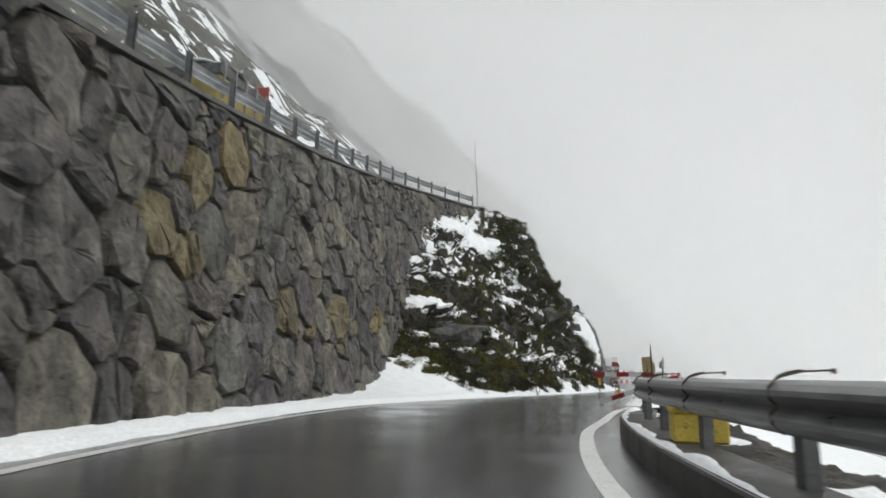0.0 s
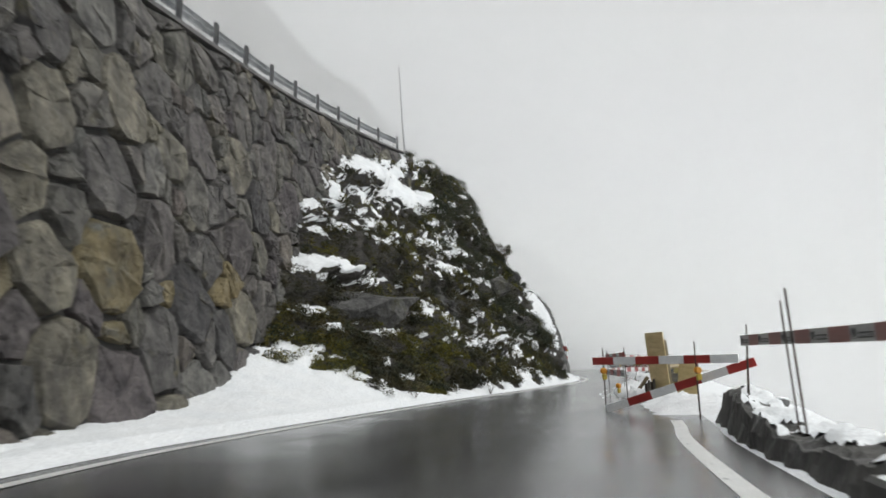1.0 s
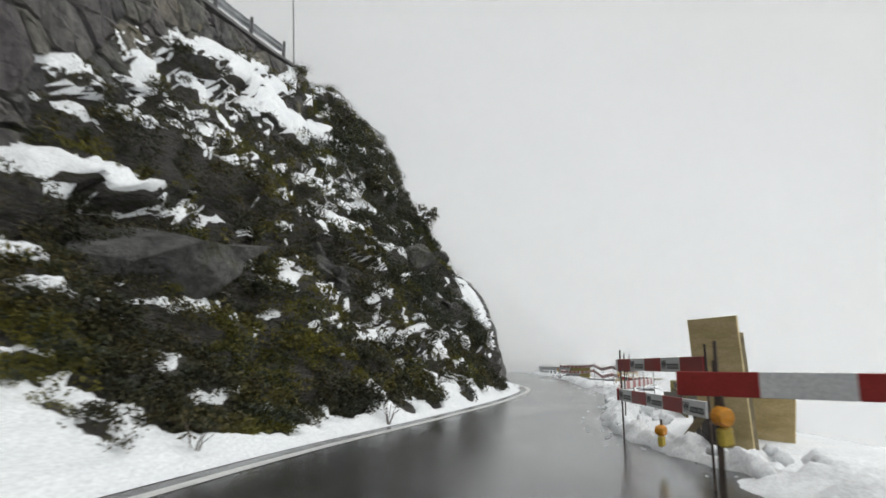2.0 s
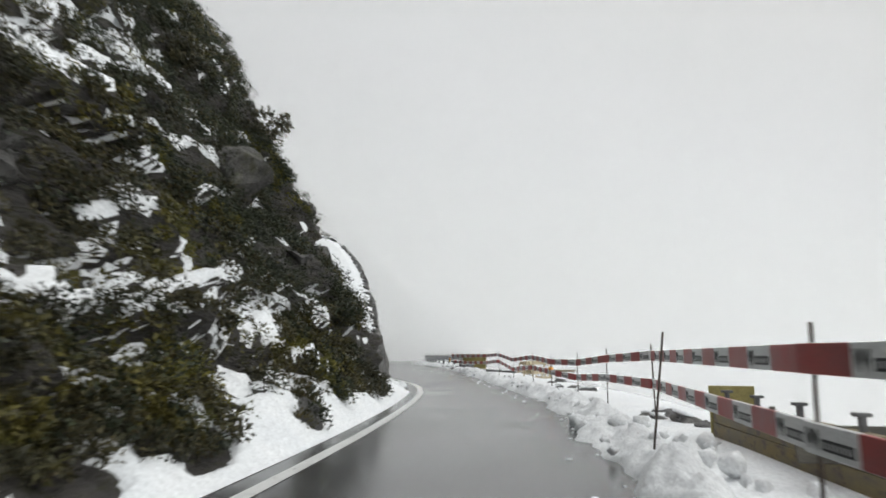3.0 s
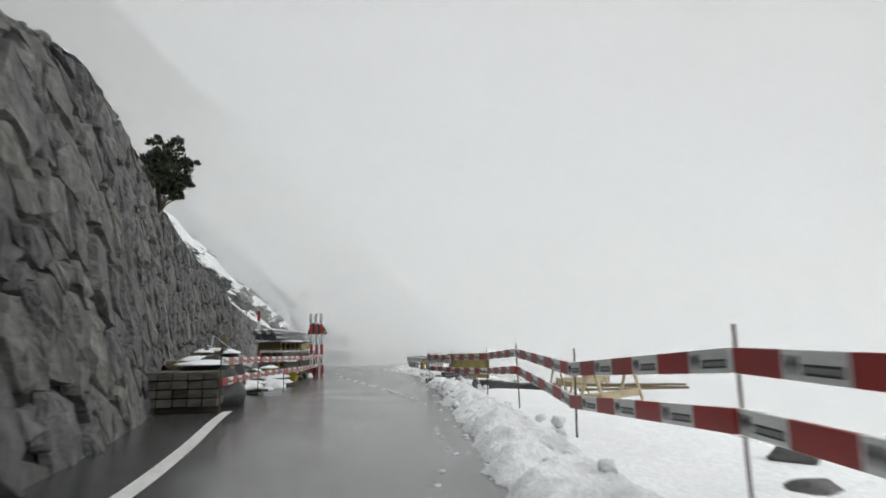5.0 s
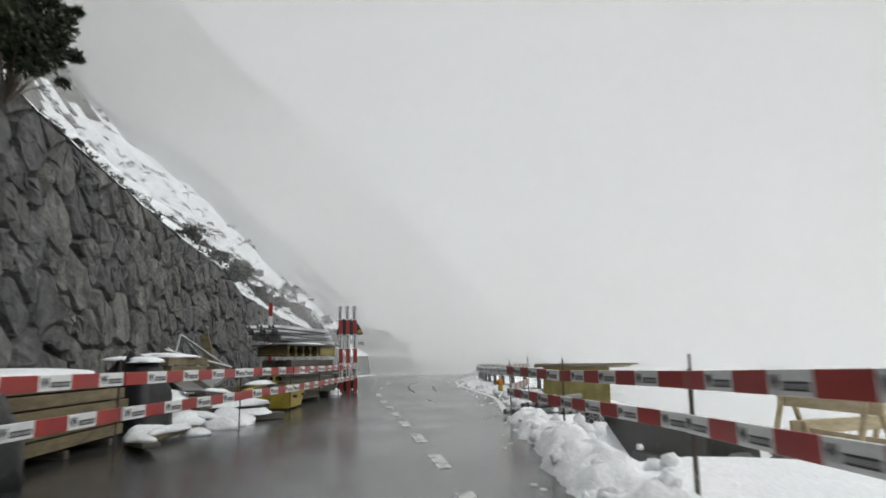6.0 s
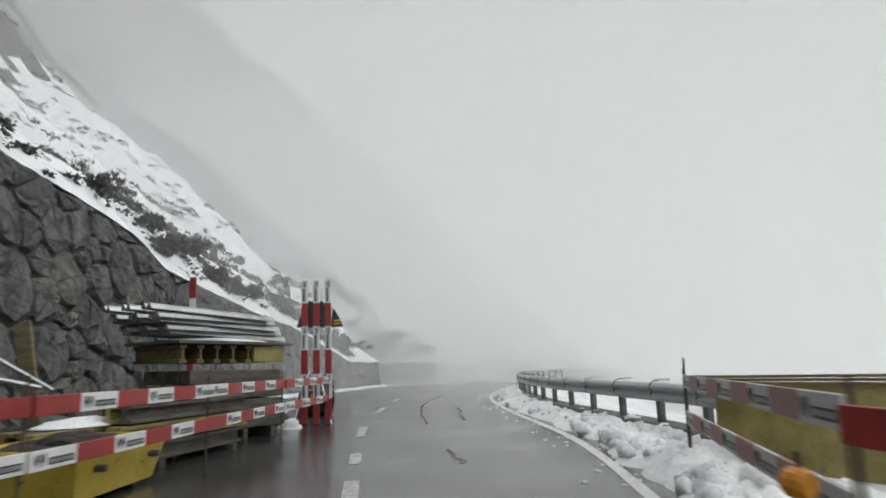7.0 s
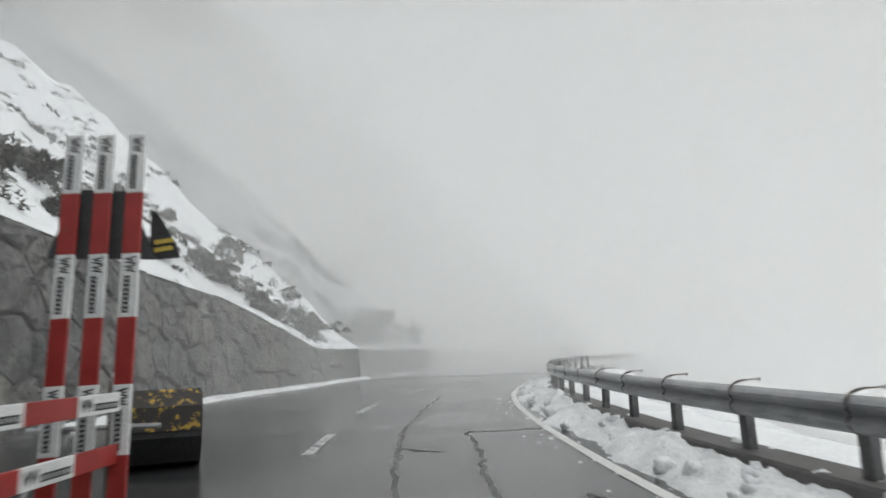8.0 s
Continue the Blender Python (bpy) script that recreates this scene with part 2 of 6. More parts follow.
GREY_STOPS = [(0.30, (0.072, 0.071, 0.071)), (0.46, (0.145, 0.142, 0.138)), (0.58, (0.205, 0.201, 0.190)), (0.72, (0.285, 0.279, 0.260))]
STONE_TINTS = [(0.0, (0.50, 0.49, 0.52)), (0.14, (0.95, 0.92, 0.90)), (0.26, (0.80, 0.72, 0.76)), (0.42, (1.08, 1.05, 0.97)),
               (0.56, (0.74, 0.75, 0.74)), (0.7, (1.35, 1.28, 1.06)), (0.82, (0.95, 0.84, 0.80)), (0.92, (1.3, 1.3, 1.24)), (1.0, (0.55, 0.54, 0.54))]
OLIVE = (0.165, 0.148, 0.095)
LICHEN = (0.31, 0.31, 0.285)
M["stone"] = stone_material("quarried_stone", GREY_STOPS, STONE_TINTS, "object", OLIVE, 0.22, LICHEN)
M["stone_far"] = stone_material("quarried_stone_joined", GREY_STOPS, STONE_TINTS, "island", OLIVE, 0.22, LICHEN)
M["ochre"] = stone_material("ochre_stone", [(0.32, (0.13, 0.105, 0.06)), (0.5, (0.23, 0.195, 0.115)), (0.7, (0.31, 0.28, 0.19))],
                            [(0.0, (0.72, 0.72, 0.74)), (0.5, (1.0, 1.0, 1.0)), (1.0, (1.1, 1.02, 0.9))], "object", (0.15, 0.15, 0.135), 0.3, LICHEN)
DARK_STOPS = [(0.30, (0.10, 0.10, 0.10)), (0.48, (0.17, 0.17, 0.166)), (0.62, (0.225, 0.223, 0.216)), (0.75, (0.28, 0.276, 0.266))]
DARK_TINTS = [(0.0, (0.75, 0.76, 0.77)), (0.3, (1.0, 0.99, 0.97)), (0.6, (0.85, 0.85, 0.87)), (0.85, (1.18, 1.15, 1.08)), (1.0, (0.8, 0.8, 0.8))]
M["dark_stone"] = stone_material("dark_wall_stone", DARK_STOPS, DARK_TINTS, "object", (0.125, 0.12, 0.105), 0.15, (0.23, 0.23, 0.22))
M["dark_stone_far"] = stone_material("dark_wall_stone_joined", DARK_STOPS, DARK_TINTS, "island", (0.125, 0.12, 0.105), 0.15, (0.23, 0.23, 0.22))
M["mortar"] = material("dark_mortar", (0.03, 0.03, 0.03), (0.075, 0.072, 0.068), 3, 50, (0.7, 0.95), 0.6, depth=0.03)
M["soil"] = material("wet_hillside_rock_and_soil", (0.017, 0.014, 0.012), (0.105, 0.095, 0.086), 1.6, 14, (0.5, 0.9), 1.0,
                     spots=((0.036, 0.034, 0.014), 0.45), depth=0.16, stretch=(0.7, 0.7, 2.6))
M["rock"] = stone_material("wet_grey_rock", [(0.30, (0.05, 0.048, 0.046)), (0.48, (0.115, 0.112, 0.108)), (0.68, (0.19, 0.186, 0.18))], DARK_TINTS, "object", (0.06, 0.06, 0.03), 0.25, (0.25, 0.25, 0.235))
M["leaf"] = material("alpine_shrub_leaves", (0.024, 0.024, 0.011), (0.082, 0.072, 0.027), 0.7, 9, (0.5, 0.8), 0.0, vary=("island", [(0.0, (0.55, 0.6, 0.6)), (0.6, (1.0, 1.0, 1.0)), (1.0, (1.6, 1.4, 1.0))]))
M["grass"] = material("wet_autumn_grass", (0.045, 0.045, 0.014), (0.15, 0.135, 0.028), 0.8, 9, (0.5, 0.8), 0.0, vary=("island", [(0.0, (0.6, 0.6, 0.6)), (1.0, (1.4, 1.3, 1.1))]))
M["juniper"] = material("dark_juniper_needles", (0.016, 0.024, 0.014), (0.040, 0.050, 0.024), 1.5, 9, (0.5, 0.8), 0.0, vary=("island", [(0.0, (0.6, 0.6, 0.6)), (1.0, (1.5, 1.4, 1.2))]))
M["twig"] = material("grey_brown_twigs", (0.07, 0.055, 0.04), (0.14, 0.11, 0.085), 8, 60, (0.7, 0.9), 0.3)
M["slope"] = material("snow_dusted_slope", (0.10, 0.10, 0.09), (0.22, 0.22, 0.20), 0.3, 2.6, (0.7, 0.95), 0.8, spots=((0.86, 0.88, 0.90), 0.84), depth=0.25, spot_scale=3.0, spot_detail=11.0, spot_edge=0.035)
# Greyish leaves, a few much paler: distance haze put into the colour.
M["hazy"] = material("hazy_bush_leaves", (0.030, 0.032, 0.026), (0.070, 0.072, 0.062), 0.7, 6, (0.6, 0.9), 0.0, vary=("island", [(0.0, (0.6, 0.6, 0.6)), (0.93, (1.2, 1.2, 1.15)), (1.0, (6.0, 6.0, 6.0))]))
M["moss"] = material("yellow_green_moss", (0.060, 0.062, 0.012), (0.19, 0.17, 0.028), 1.5, 14, (0.6, 0.9), 0.0, vary=("island", [(0.0, (0.6, 0.65, 0.6)), (1.0, (1.3, 1.25, 1.1))]))
M["heath"] = material("dark_heath_slope", (0.045, 0.046, 0.038), (0.13, 0.128, 0.11), 0.35, 3.0, (0.7, 0.95), 0.9, spots=((0.82, 0.84, 0.86), 0.18), depth=0.25, spot_scale=4.0, spot_detail=10.0, spot_edge=0.04)
M["parapet"] = material("wet_parapet_concrete", (0.026, 0.026, 0.025), (0.075, 0.072, 0.066), 1.6, 34, (0.35, 0.75), 0.8, spots=((0.14, 0.137, 0.13), 0.08), depth=0.03, stretch=(1, 1, 0.5))
M["galv"] = material("galvanised_steel", (0.33, 0.34, 0.35), (0.50, 0.51, 0.52), 2.5, 45, (0.28, 0.5), 0.12, metal=0.75, depth=0.004, stretch=(1, 1, 3))
M["wet_steel"] = material("dull_wet_steel", (0.17, 0.17, 0.175), (0.30, 0.30, 0.305), 2.5, 40, (0.25, 0.45), 0.15, metal=0.7, depth=0.004, stretch=(1, 1, 3))
M["post"] = material("dark_steel_post", (0.075, 0.075, 0.078), (0.15, 0.15, 0.15), 4, 50, (0.4, 0.6), 0.2, metal=0.4, depth=0.004)
M["rust"] = material("rusty_rod", (0.035, 0.028, 0.024), (0.085, 0.06, 0.045), 6, 60, (0.6, 0.85), 0.3, depth=0.004)
M["concrete"] = material("wet_dark_concrete", (0.055, 0.054, 0.052), (0.13, 0.125, 0.12), 1.3, 30, (0.4, 0.75), 0.6, spots=((0.20, 0.195, 0.19), 0.1), depth=0.03)
M["light_concrete"] = material("grey_concrete", (0.20, 0.20, 0.195), (0.31, 0.305, 0.30), 1.4, 30, (0.5, 0.8), 0.5, depth=0.02)
M["ply"] = material("weathered_plywood", (0.42, 0.33, 0.16), (0.58, 0.47, 0.26), 1.6, 22, (0.5, 0.75), 0.25, stretch=(1, 1, 5), depth=0.006)
M["timber"] = material("rough_sawn_timber", (0.12, 0.098, 0.055), (0.25, 0.205, 0.122), 2.5, 28, (0.6, 0.85), 0.4, stretch=(1, 1, 4), depth=0.008,
                       vary=("island", [(0.0, (0.6, 0.6, 0.6)), (1.0, (1.15, 1.12, 1.05))]))
M["grey_timber"] = material("greyed_timber", (0.055, 0.050, 0.042), (0.135, 0.125, 0.10), 2.5, 28, (0.6, 0.85), 0.4, stretch=(1, 1, 4), depth=0.008)
M["red"] = material("red_reflective_sheeting", (0.25, 0.022, 0.019), (0.36, 0.036, 0.030), 3, 60, (0.3, 0.5), 0.08, spots=((0.22, 0.05, 0.04), 0.08), depth=0.003)
M["white"] = material("white_reflective_sheeting", (0.62, 0.63, 0.63), (0.76, 0.76, 0.75), 2.5, 50, (0.3, 0.5), 0.08, spots=((0.42, 0.41, 0.39), 0.1), depth=0.003)
M["pale_red"] = material("faded_red_sheeting", (0.24, 0.11, 0.10), (0.33, 0.17, 0.155), 3, 60, (0.4, 0.6), 0.08, spots=((0.30, 0.27, 0.26), 0.2), depth=0.003)
M["grey_white"] = material("dirty_white_sheeting", (0.36, 0.36, 0.355), (0.50, 0.50, 0.49), 2.5, 50, (0.4, 0.6), 0.08, spots=((0.25, 0.24, 0.23), 0.15), depth=0.003)
M["black"] = material("black_print", (0.014, 0.014, 0.015), (0.03, 0.03, 0.03), 5, 60, (0.4, 0.6), 0.0)
M["label"] = material("grey_print", (0.34, 0.34, 0.34), (0.45, 0.45, 0.45), 5, 60, (0.4, 0.6), 0.0)
M["amber"] = material("amber_plastic", (0.62, 0.24, 0.015), (0.75, 0.33, 0.03), 6, 40, (0.2, 0.35), 0.05)
M["yellow"] = material("scuffed_yellow_paint", (0.46, 0.33, 0.04), (0.60, 0.45, 0.075), 2.2, 35, (0.35, 0.6), 0.2, spots=((0.17, 0.13, 0.06), 0.2), depth=0.006)
M["dull_yellow"] = material("faded_yellow_formwork", (0.20, 0.165, 0.05), (0.33, 0.28, 0.10), 2.2, 30, (0.5, 0.7), 0.2, spots=((0.16, 0.14, 0.09), 0.15), depth=0.006)
M["scuffed"] = material("scraped_yellow_paint", (0.40, 0.25, 0.03), (0.52, 0.34, 0.05), 3.0, 30, (0.4, 0.7), 0.3, spots=((0.03, 0.026, 0.022), 0.8), depth=0.008)
# Serves the stained form side and the beams darkened for lid shade.
M["dark_form"] = material("stained_and_shaded_formwork", (0.075, 0.055, 0.022), (0.20, 0.15, 0.05), 2.0, 26, (0.4, 0.7), 0.3, spots=((0.05, 0.035, 0.022), 0.4), depth=0.008, stretch=(1, 1, 2))
M["wet_board"] = material("dark_wet_board", (0.018, 0.013, 0.010), (0.045, 0.032, 0.025), 2.4, 28, (0.6, 0.85), 0.3, depth=0.006, specular=0.12)
M["rubber"] = material("grey_rubber_sheet", (0.035, 0.037, 0.040), (0.065, 0.067, 0.070), 3, 30, (0.45, 0.7), 0.4, depth=0.02)
M["pale_wood"] = material("pale_new_timber", (0.34, 0.27, 0.16), (0.50, 0.42, 0.28), 2.5, 28, (0.6, 0.85), 0.3, stretch=(1, 1, 4), depth=0.006)
M["slab"] = stone_material("broken_grey_stone", [(0.30, (0.10, 0.10, 0.098)), (0.48, (0.19, 0.188, 0.182)), (0.68, (0.29, 0.285, 0.275))], DARK_TINTS, "object", (0.12, 0.115, 0.09), 0.15, (0.33, 0.33, 0.31))
M["tarp"] = material("black_tarpaulin", (0.012, 0.012, 0.013), (0.03, 0.03, 0.032), 3, 30, (0.3, 0.55), 0.5, depth=0.03)
M["red_panel"] = material("dull_red_panel", (0.27, 0.055, 0.045), (0.36, 0.085, 0.07), 2, 40, (0.4, 0.6), 0.1)

# ---------------------------------------------------------------- the plan, in metres along y
ROAD_L = curve((-30, -3.3), (0, -3.1), (7, -3.05), (13, -2.65), (17.6, -1.75), (20.5, -0.6), (24.4, 1.3), (28, 3.1), (32, 5.4), (37, 8.1),
               (42, 10.5), (45.7, 12.0), (49, 12.95), (52, 13.45), (56.4, 14.0), (64, 15.3), (76, 16.6), (85, 17.2), (92, 18.3), (97.3, 20.5),
               (107, 24.6), (113, 28.6), (127, 39), (150, 60))
ROAD_R = curve((-30, 1.4), (0, 1.7), (6.3, 2.15), (10.9, 2.9), (14.2, 3.9), (18.3, 5.2), (20, 5.9), (24, 7.2), (28.8, 7.9), (32.4, 9.4), (37.5, 11.9),
               (39.6, 12.9), (45.9, 15.1), (52.7, 17.3), (60.1, 19.8), (66.1, 21.6), (73.4, 23.7), (80, 24.8), (84.8, 25.8), (90.4, 27.4),
               (98, 30.8), (107, 36.5), (127, 53), (150, 75))
WALL_A = curve((-30, -4.2), (0, -4.1), (8, -3.9), (12, -3.75), (16, -3.35), (20, -2.9), (26, -2.03), (30, -1.26), (34, -0.12), (38, 1.4), (42, 3.3))
TOP_A = curve((-30, -2.4), (0, 3.7), (8, 5.35), (19.3, 7.6), (29.4, 9.8), (36, 11.05), (42, 11.95))
WALL_B = curve((44, 10.4), (46.5, 11.25), (48, 11.75), (50, 12.2), (54, 12.6), (57, 12.75), (64, 12.95), (70, 13.4), (76, 14.1), (85, 16.2), (93, 17.9), (101, 21.4), (107, 24.0),
               (113, 27.9), (127, 38.4), (150, 59.5))
TOP_B = curve((46.0, 1.0), (46.5, 1.3), (47.25, 2.0), (48.15, 2.72), (49.6, 3.75), (51.8, 4.85), (54, 5.6), (56.5, 6.25), (62, 6.35), (66, 6.0), (75, 5.45), (80.5, 4.95), (83, 4.15),
              (90, 3.75), (95, 3.45), (99.6, 2.4), (103, 1.65), (150, 1.6))
BATTER = 0.11
LEAN_B = curve((46, 0.25), (54, 0.22), (57, 0.195), (64, 0.155), (70, 0.13), (76, 0.11), (150, 0.11))


def upper_road(y):
    return TOP_A(y) - 0.1


def base_line(y):
    """The line from which the hillside rises: beside the road, then along the top of the second wall."""
    a = ROAD_L(y) - 0.45
    b = WALL_B(max(y, 44)) - LEAN_B(y) * max(TOP_B(y), 0) - 0.14
    t = clamp((y - 45.7) / 0.5)
    return a * (1 - t) + b * t


STEEP = curve((14, 0.02), (19, 0.04), (23, 0.11), (26, 0.26), (28.5, 0.52), (31, 0.76), (34, 0.85), (37, 0.93), (42, 1.02), (45, 1.12), (48, 1.4), (50.5, 1.6), (53, 1.5), (55, 0.9),
              (57, 0.28), (64, 0.25), (70, 0.5), (78, 0.66), (88, 0.74), (100, 0.82), (150, 0.85))
SHELF = curve((46.2, 1.5), (48.5, 1.8), (51, 1.5), (54, 1.15), (58, 1.1), (150, 1.0))
CAP = curve((-30, -2.6), (0, 3.5), (42, 11.75), (48, 12.6), (58, 15), (70, 26), (90, 60), (150, 90))


def hill(y, d, rough=1.0):
    """A point of the hillside, d metres to the left of its base line."""
    t0 = TOP_B(max(y, 46.0)) * clamp((y - 46.1) / 0.25)
    x = base_line(y) - d
    shelf = SHELF(y) if y > 46.2 else 0.0
    z = t0 + 0.12 * min(max(d, 0), shelf) + STEEP(y) * max(d - shelf, 0) ** 1.16
    if d < 1.2 and y < 46:
        z *= 0.35 + 0.65 * clamp(d / 1.2)
    amp = clamp((d - 0.6 * shelf) / 1.4) * rough
    amp *= 0.12 + 0.88 * clamp((y - 27.5) / 3 + clamp((z - 2.4) / 1.5))
    ledge = fbm(x * 0.45 + 3, y * 0.45, z * 0.6, 4)
    fine = fbm(x * 1.7, y * 1.7 + 9, z * 1.7, 3)
    z += amp * (0.62 * ledge + 0.24 * fine + 0.10 * fbm(x * 5, y * 5, z * 5, 2))
    x += amp * (0.75 * fbm(x * 0.5 + 20, y * 0.5, z * 0.5, 4) + 0.22 * fine)
    strata = 1 - 2.2 * abs(fbm(x * 0.25, y * 0.22 + 4, z * 1.35 + 0.2 * y, 2))
    x += amp * 0.26 * (strata - 0.75)
    z += amp * 0.10 * fbm(x * 3.1, y * 3.1, z * 4.2, 3)
    c = CAP(y)
    if z > c:
        z = c + 0.12 * (z - c)
    return Vector((x, y + 0.25 * amp * fine, z))


# ---------------------------------------------------------------- ground, road, markings
def ground_point(y, o):
    """o: metres to the right of the road's right edge (negative: to its left)."""
    x = ROAD_R(y) + o
    z = -0.03
    if o > 0.3:
        z += 0.10 * clamp((o - 0.3) / 1.0) + 0.10 * fbm(x * 0.35, y * 0.35, 1.5, 3) * clamp(o / 2)
    edge = 2.4 if y > 24 else 1.2
    if o > edge:
        z -= 0.36 * (o - edge) * clamp((o - edge) / 3)
        z += 0.8 * fbm(x * 0.05, y * 0.05, 4.0, 3) * clamp((o - edge) / 60)
    if 60.4 < y < 65.4 and 1.3 < o < 3.2:
        z -= 0.85
    return Vector((x, y, z))


offsets = [-160, -90, -50, -30, -20, -14, -9, -6, -3, 0, 0.4, 0.9, 1.5, 2.2, 3, 4, 5, 6, 7.5, 10, 14, 20, 30, 45, 70, 110, 180, 320, 600]
stations = [-400, -200, -120, -80, -50] + [-30 + 1.5 * i for i in range(121)] + [165, 185, 220, 280, 380, 600, 900]


def ground_grid(i, j):
    y, o = stations[i], offsets[j]
    p = ground_point(clamp(y, -60, 150), o)
    return Vector((p.x, y, p.z))


ground = solid("ground", grid(len(stations), len(offsets), ground_grid), M["snow"], "snow-covered ground falling away into the valley", "ground", "structure", True)


def strip(fa, fb, y0, y1, z, step=0.5, crown=0.0, n=2):
    k = int((y1 - y0) / step) + 1

    def at(i, j):
        y = y0 + (y1 - y0) * i / (k - 1)
        a, b = fa(y), fb(y)
        t = j / (n - 1)
        return Vector((a + (b - a) * t, y, z + crown * 4 * t * (1 - t)))
    return grid(k, n, at)


def road_left(y):
    if y < 46:
        return min(ROAD_L(y) - 0.75, WALL_A(min(y, 42)) + 0.1) if y < 19 else ROAD_L(y) - 0.7
    return WALL_B(y) + 0.02


solid("road", strip(road_left, lambda y: ROAD_R(y) + 0.35, -40, 150, 0.0, 0.5, 0.0, 9), M["asphalt"], "wet dark asphalt mountain road", "road", "structure", True)
solid("trim", strip(lambda y: ROAD_L(y) - 0.09, lambda y: ROAD_L(y) + 0.09, -20, 57.5, 0.005), M["line"], "worn white edge line on the asphalt", "road marking", "structure")
solid("trim", strip(lambda y: ROAD_R(y) - 0.30, lambda y: ROAD_R(y) - 0.10, -20, 20.6, 0.005), M["line"], "worn white edge line on the asphalt", "road marking", "structure")
solid("trim", strip(lambda y: ROAD_R(y) - 0.22, lambda y: ROAD_R(y) - 0.07, 67, 148, 0.005), M["line"], "worn white edge line on the asphalt", "road marking", "structure")
CENTRE = curve((56, 18.0), (60, 18.6), (67, 19.35), (76, 20.3), (83, 21.55), (88.5, 22.8), (94.5, 25.1), (104, 29.6), (113, 35), (127, 46))
dashes = [(58.3 + 2.25 * i, 1.0) for i in range(7)] + [(75.2, 1.9), (81.4, 2.1), (87.2, 2.0), (93.4, 2.0), (99.5, 2.0), (106, 2.0), (112.5, 2.0)]
for y0, length in dashes:
    tagged(solid("dash", strip(lambda y: CENTRE(y) - 0.08, lambda y: CENTRE(y) + 0.08, y0, y0 + length, 0.005, 0.25), M["faded"], "", "", "structure"),
           "worn white centre dash on the asphalt", "road marking")

# a strip of old snow at the foot of the first wall
def wall_snow(i, j):
    y = -12 + i * 0.12
    a, b = WALL_A(y) + 0.02, min(WALL_A(y) + 0.75, ROAD_L(y) - 0.32) + 0.10 * fbm(y * 1.3, 2.0, 0, 3)
    t = j / 7
    h = 0.17 * math.sin(math.pi * (0.45 + 0.55 * t)) + 0.04 * fbm(y * 1.6, t * 3, 5, 3)
    return Vector((a + (b - a) * t, y, max(h, 0.0) * (1 - t ** 6) + 0.002))


solid("snow_strip", grid(268, 8, wall_snow), M["snow"], "low strip of old snow along the foot of the stone wall", "snow", "structure", True)


# lumpy ridge of ploughed snow along the road's right edge
def bank(y0, y1, side, wide, height, seed, step=0.07, n=22):
    k = int((y1 - y0) / step) + 1

    def at(i, j):
        y = y0 + (y1 - y0) * i / (k - 1)
        t = j / (n - 1)
        width = wide(y)
        end = clamp((y - y0) / 0.8) * clamp((y1 - y) / 0.8)
        wob = 0.28 * fbm(y * 0.5, seed, 0, 3) + 0.10 * fbm(y * 2.3, seed + 4, 0, 2)
        o = side(y) + wob * (1 - t) + width * t
        h = height(y) * (math.sin(math.pi * min(t * 1.15, 1)) ** 0.7) * (0.75 + 0.6 * fbm(y * 0.45, seed + 8, 0, 2))
        cell = noise.voronoi(Vector((o * 3.2, y * 3.2, seed)))[0]
        big = noise.voronoi(Vector((o * 1.3, y * 1.3, seed + 3)))[0]
        lump = 0.22 * clamp(0.75 - big[0] * 1.3) + 0.12 * clamp(0.7 - cell[0]) + 0.05 * fbm(o * 7, y * 7, seed, 2)
        z = (h + lump * clamp(4 * t * (1.1 - t))) * end * (1 - t ** 8) - 0.015
        return Vector((ROAD_R(y) + o, y, z))
    return grid(k, n, at)


solid("snow_bank", bank(24.2, 66.5, lambda y: -0.15, lambda y: 0.55 + 0.70 * clamp((y - 30) / 4) - 0.25 * clamp((y - 57) / 2), lambda y: 0.20 + 0.02 * clamp((y - 55) / 4), 1.0, 0.05, 26), M["dirty_snow"], "lumpy ridge of ploughed snow along the road edge", "snow", "structure", True)
solid("snow_bank", bank(66.0, 98.0, lambda y: 0.05, lambda y: 1.5, lambda y: 0.16, 2.0, 0.05, 26), M["dirty_snow"], "lumpy ploughed snow under the guardrail", "snow", "structure", True)
solid("snow_bank", bank(21.5, 25.2, lambda y: -0.5, lambda y: 2.4, lambda y: 0.20, 3.0), M["dirty_snow"], "trampled snow heap behind the barrier boards", "snow", "structure", True)

# ---------------------------------------------------------------- hillside
NY, ND = 541, 220
hy = [14 + 46 * i / (NY - 1) for i in range(NY)]
hd = [-0.1 + 20 * (j / (ND - 1)) ** 1.45 for j in range(ND)]
HILL = [[hill(y, d) for d in hd] for y in hy]
# behind the first wall the hillside stays inside it
for i, y in enumerate(hy):
    for j in range(ND):
        p = HILL[i][j]
        if p.y < 42.5:
            face = WALL_A(min(p.y, 42)) - BATTER * p.z - 0.25
            if p.x < face and p.z > 0.2:
                p.x = face - 0.02 * j
                p.z = min(p.z, CAP(p.y) - 0.3)


def hill_at(u, d):
    """A point and a rough normal of the built hillside."""
    i = int(clamp((u - 14) / 46 * (NY - 1), 0, NY - 2))
    j = int(clamp(((d + 0.1) / 20) ** (1 / 1.45) * (ND - 1), 0, ND - 2))
    p = HILL[i][j]
    nrm = (HILL[i][j + 1] - p).cross(HILL[i + 1][j] - p)
    if nrm.z < 0:
        nrm = -nrm
    return p, nrm.normalized() if nrm.length > 1e-6 else Vector((0, 0, 1))


solid("hillside", grid(NY, ND, lambda i, j: HILL[i][j]), M["soil"], "steep wet hillside of dark soil and rock", "hillside", "structure", True)


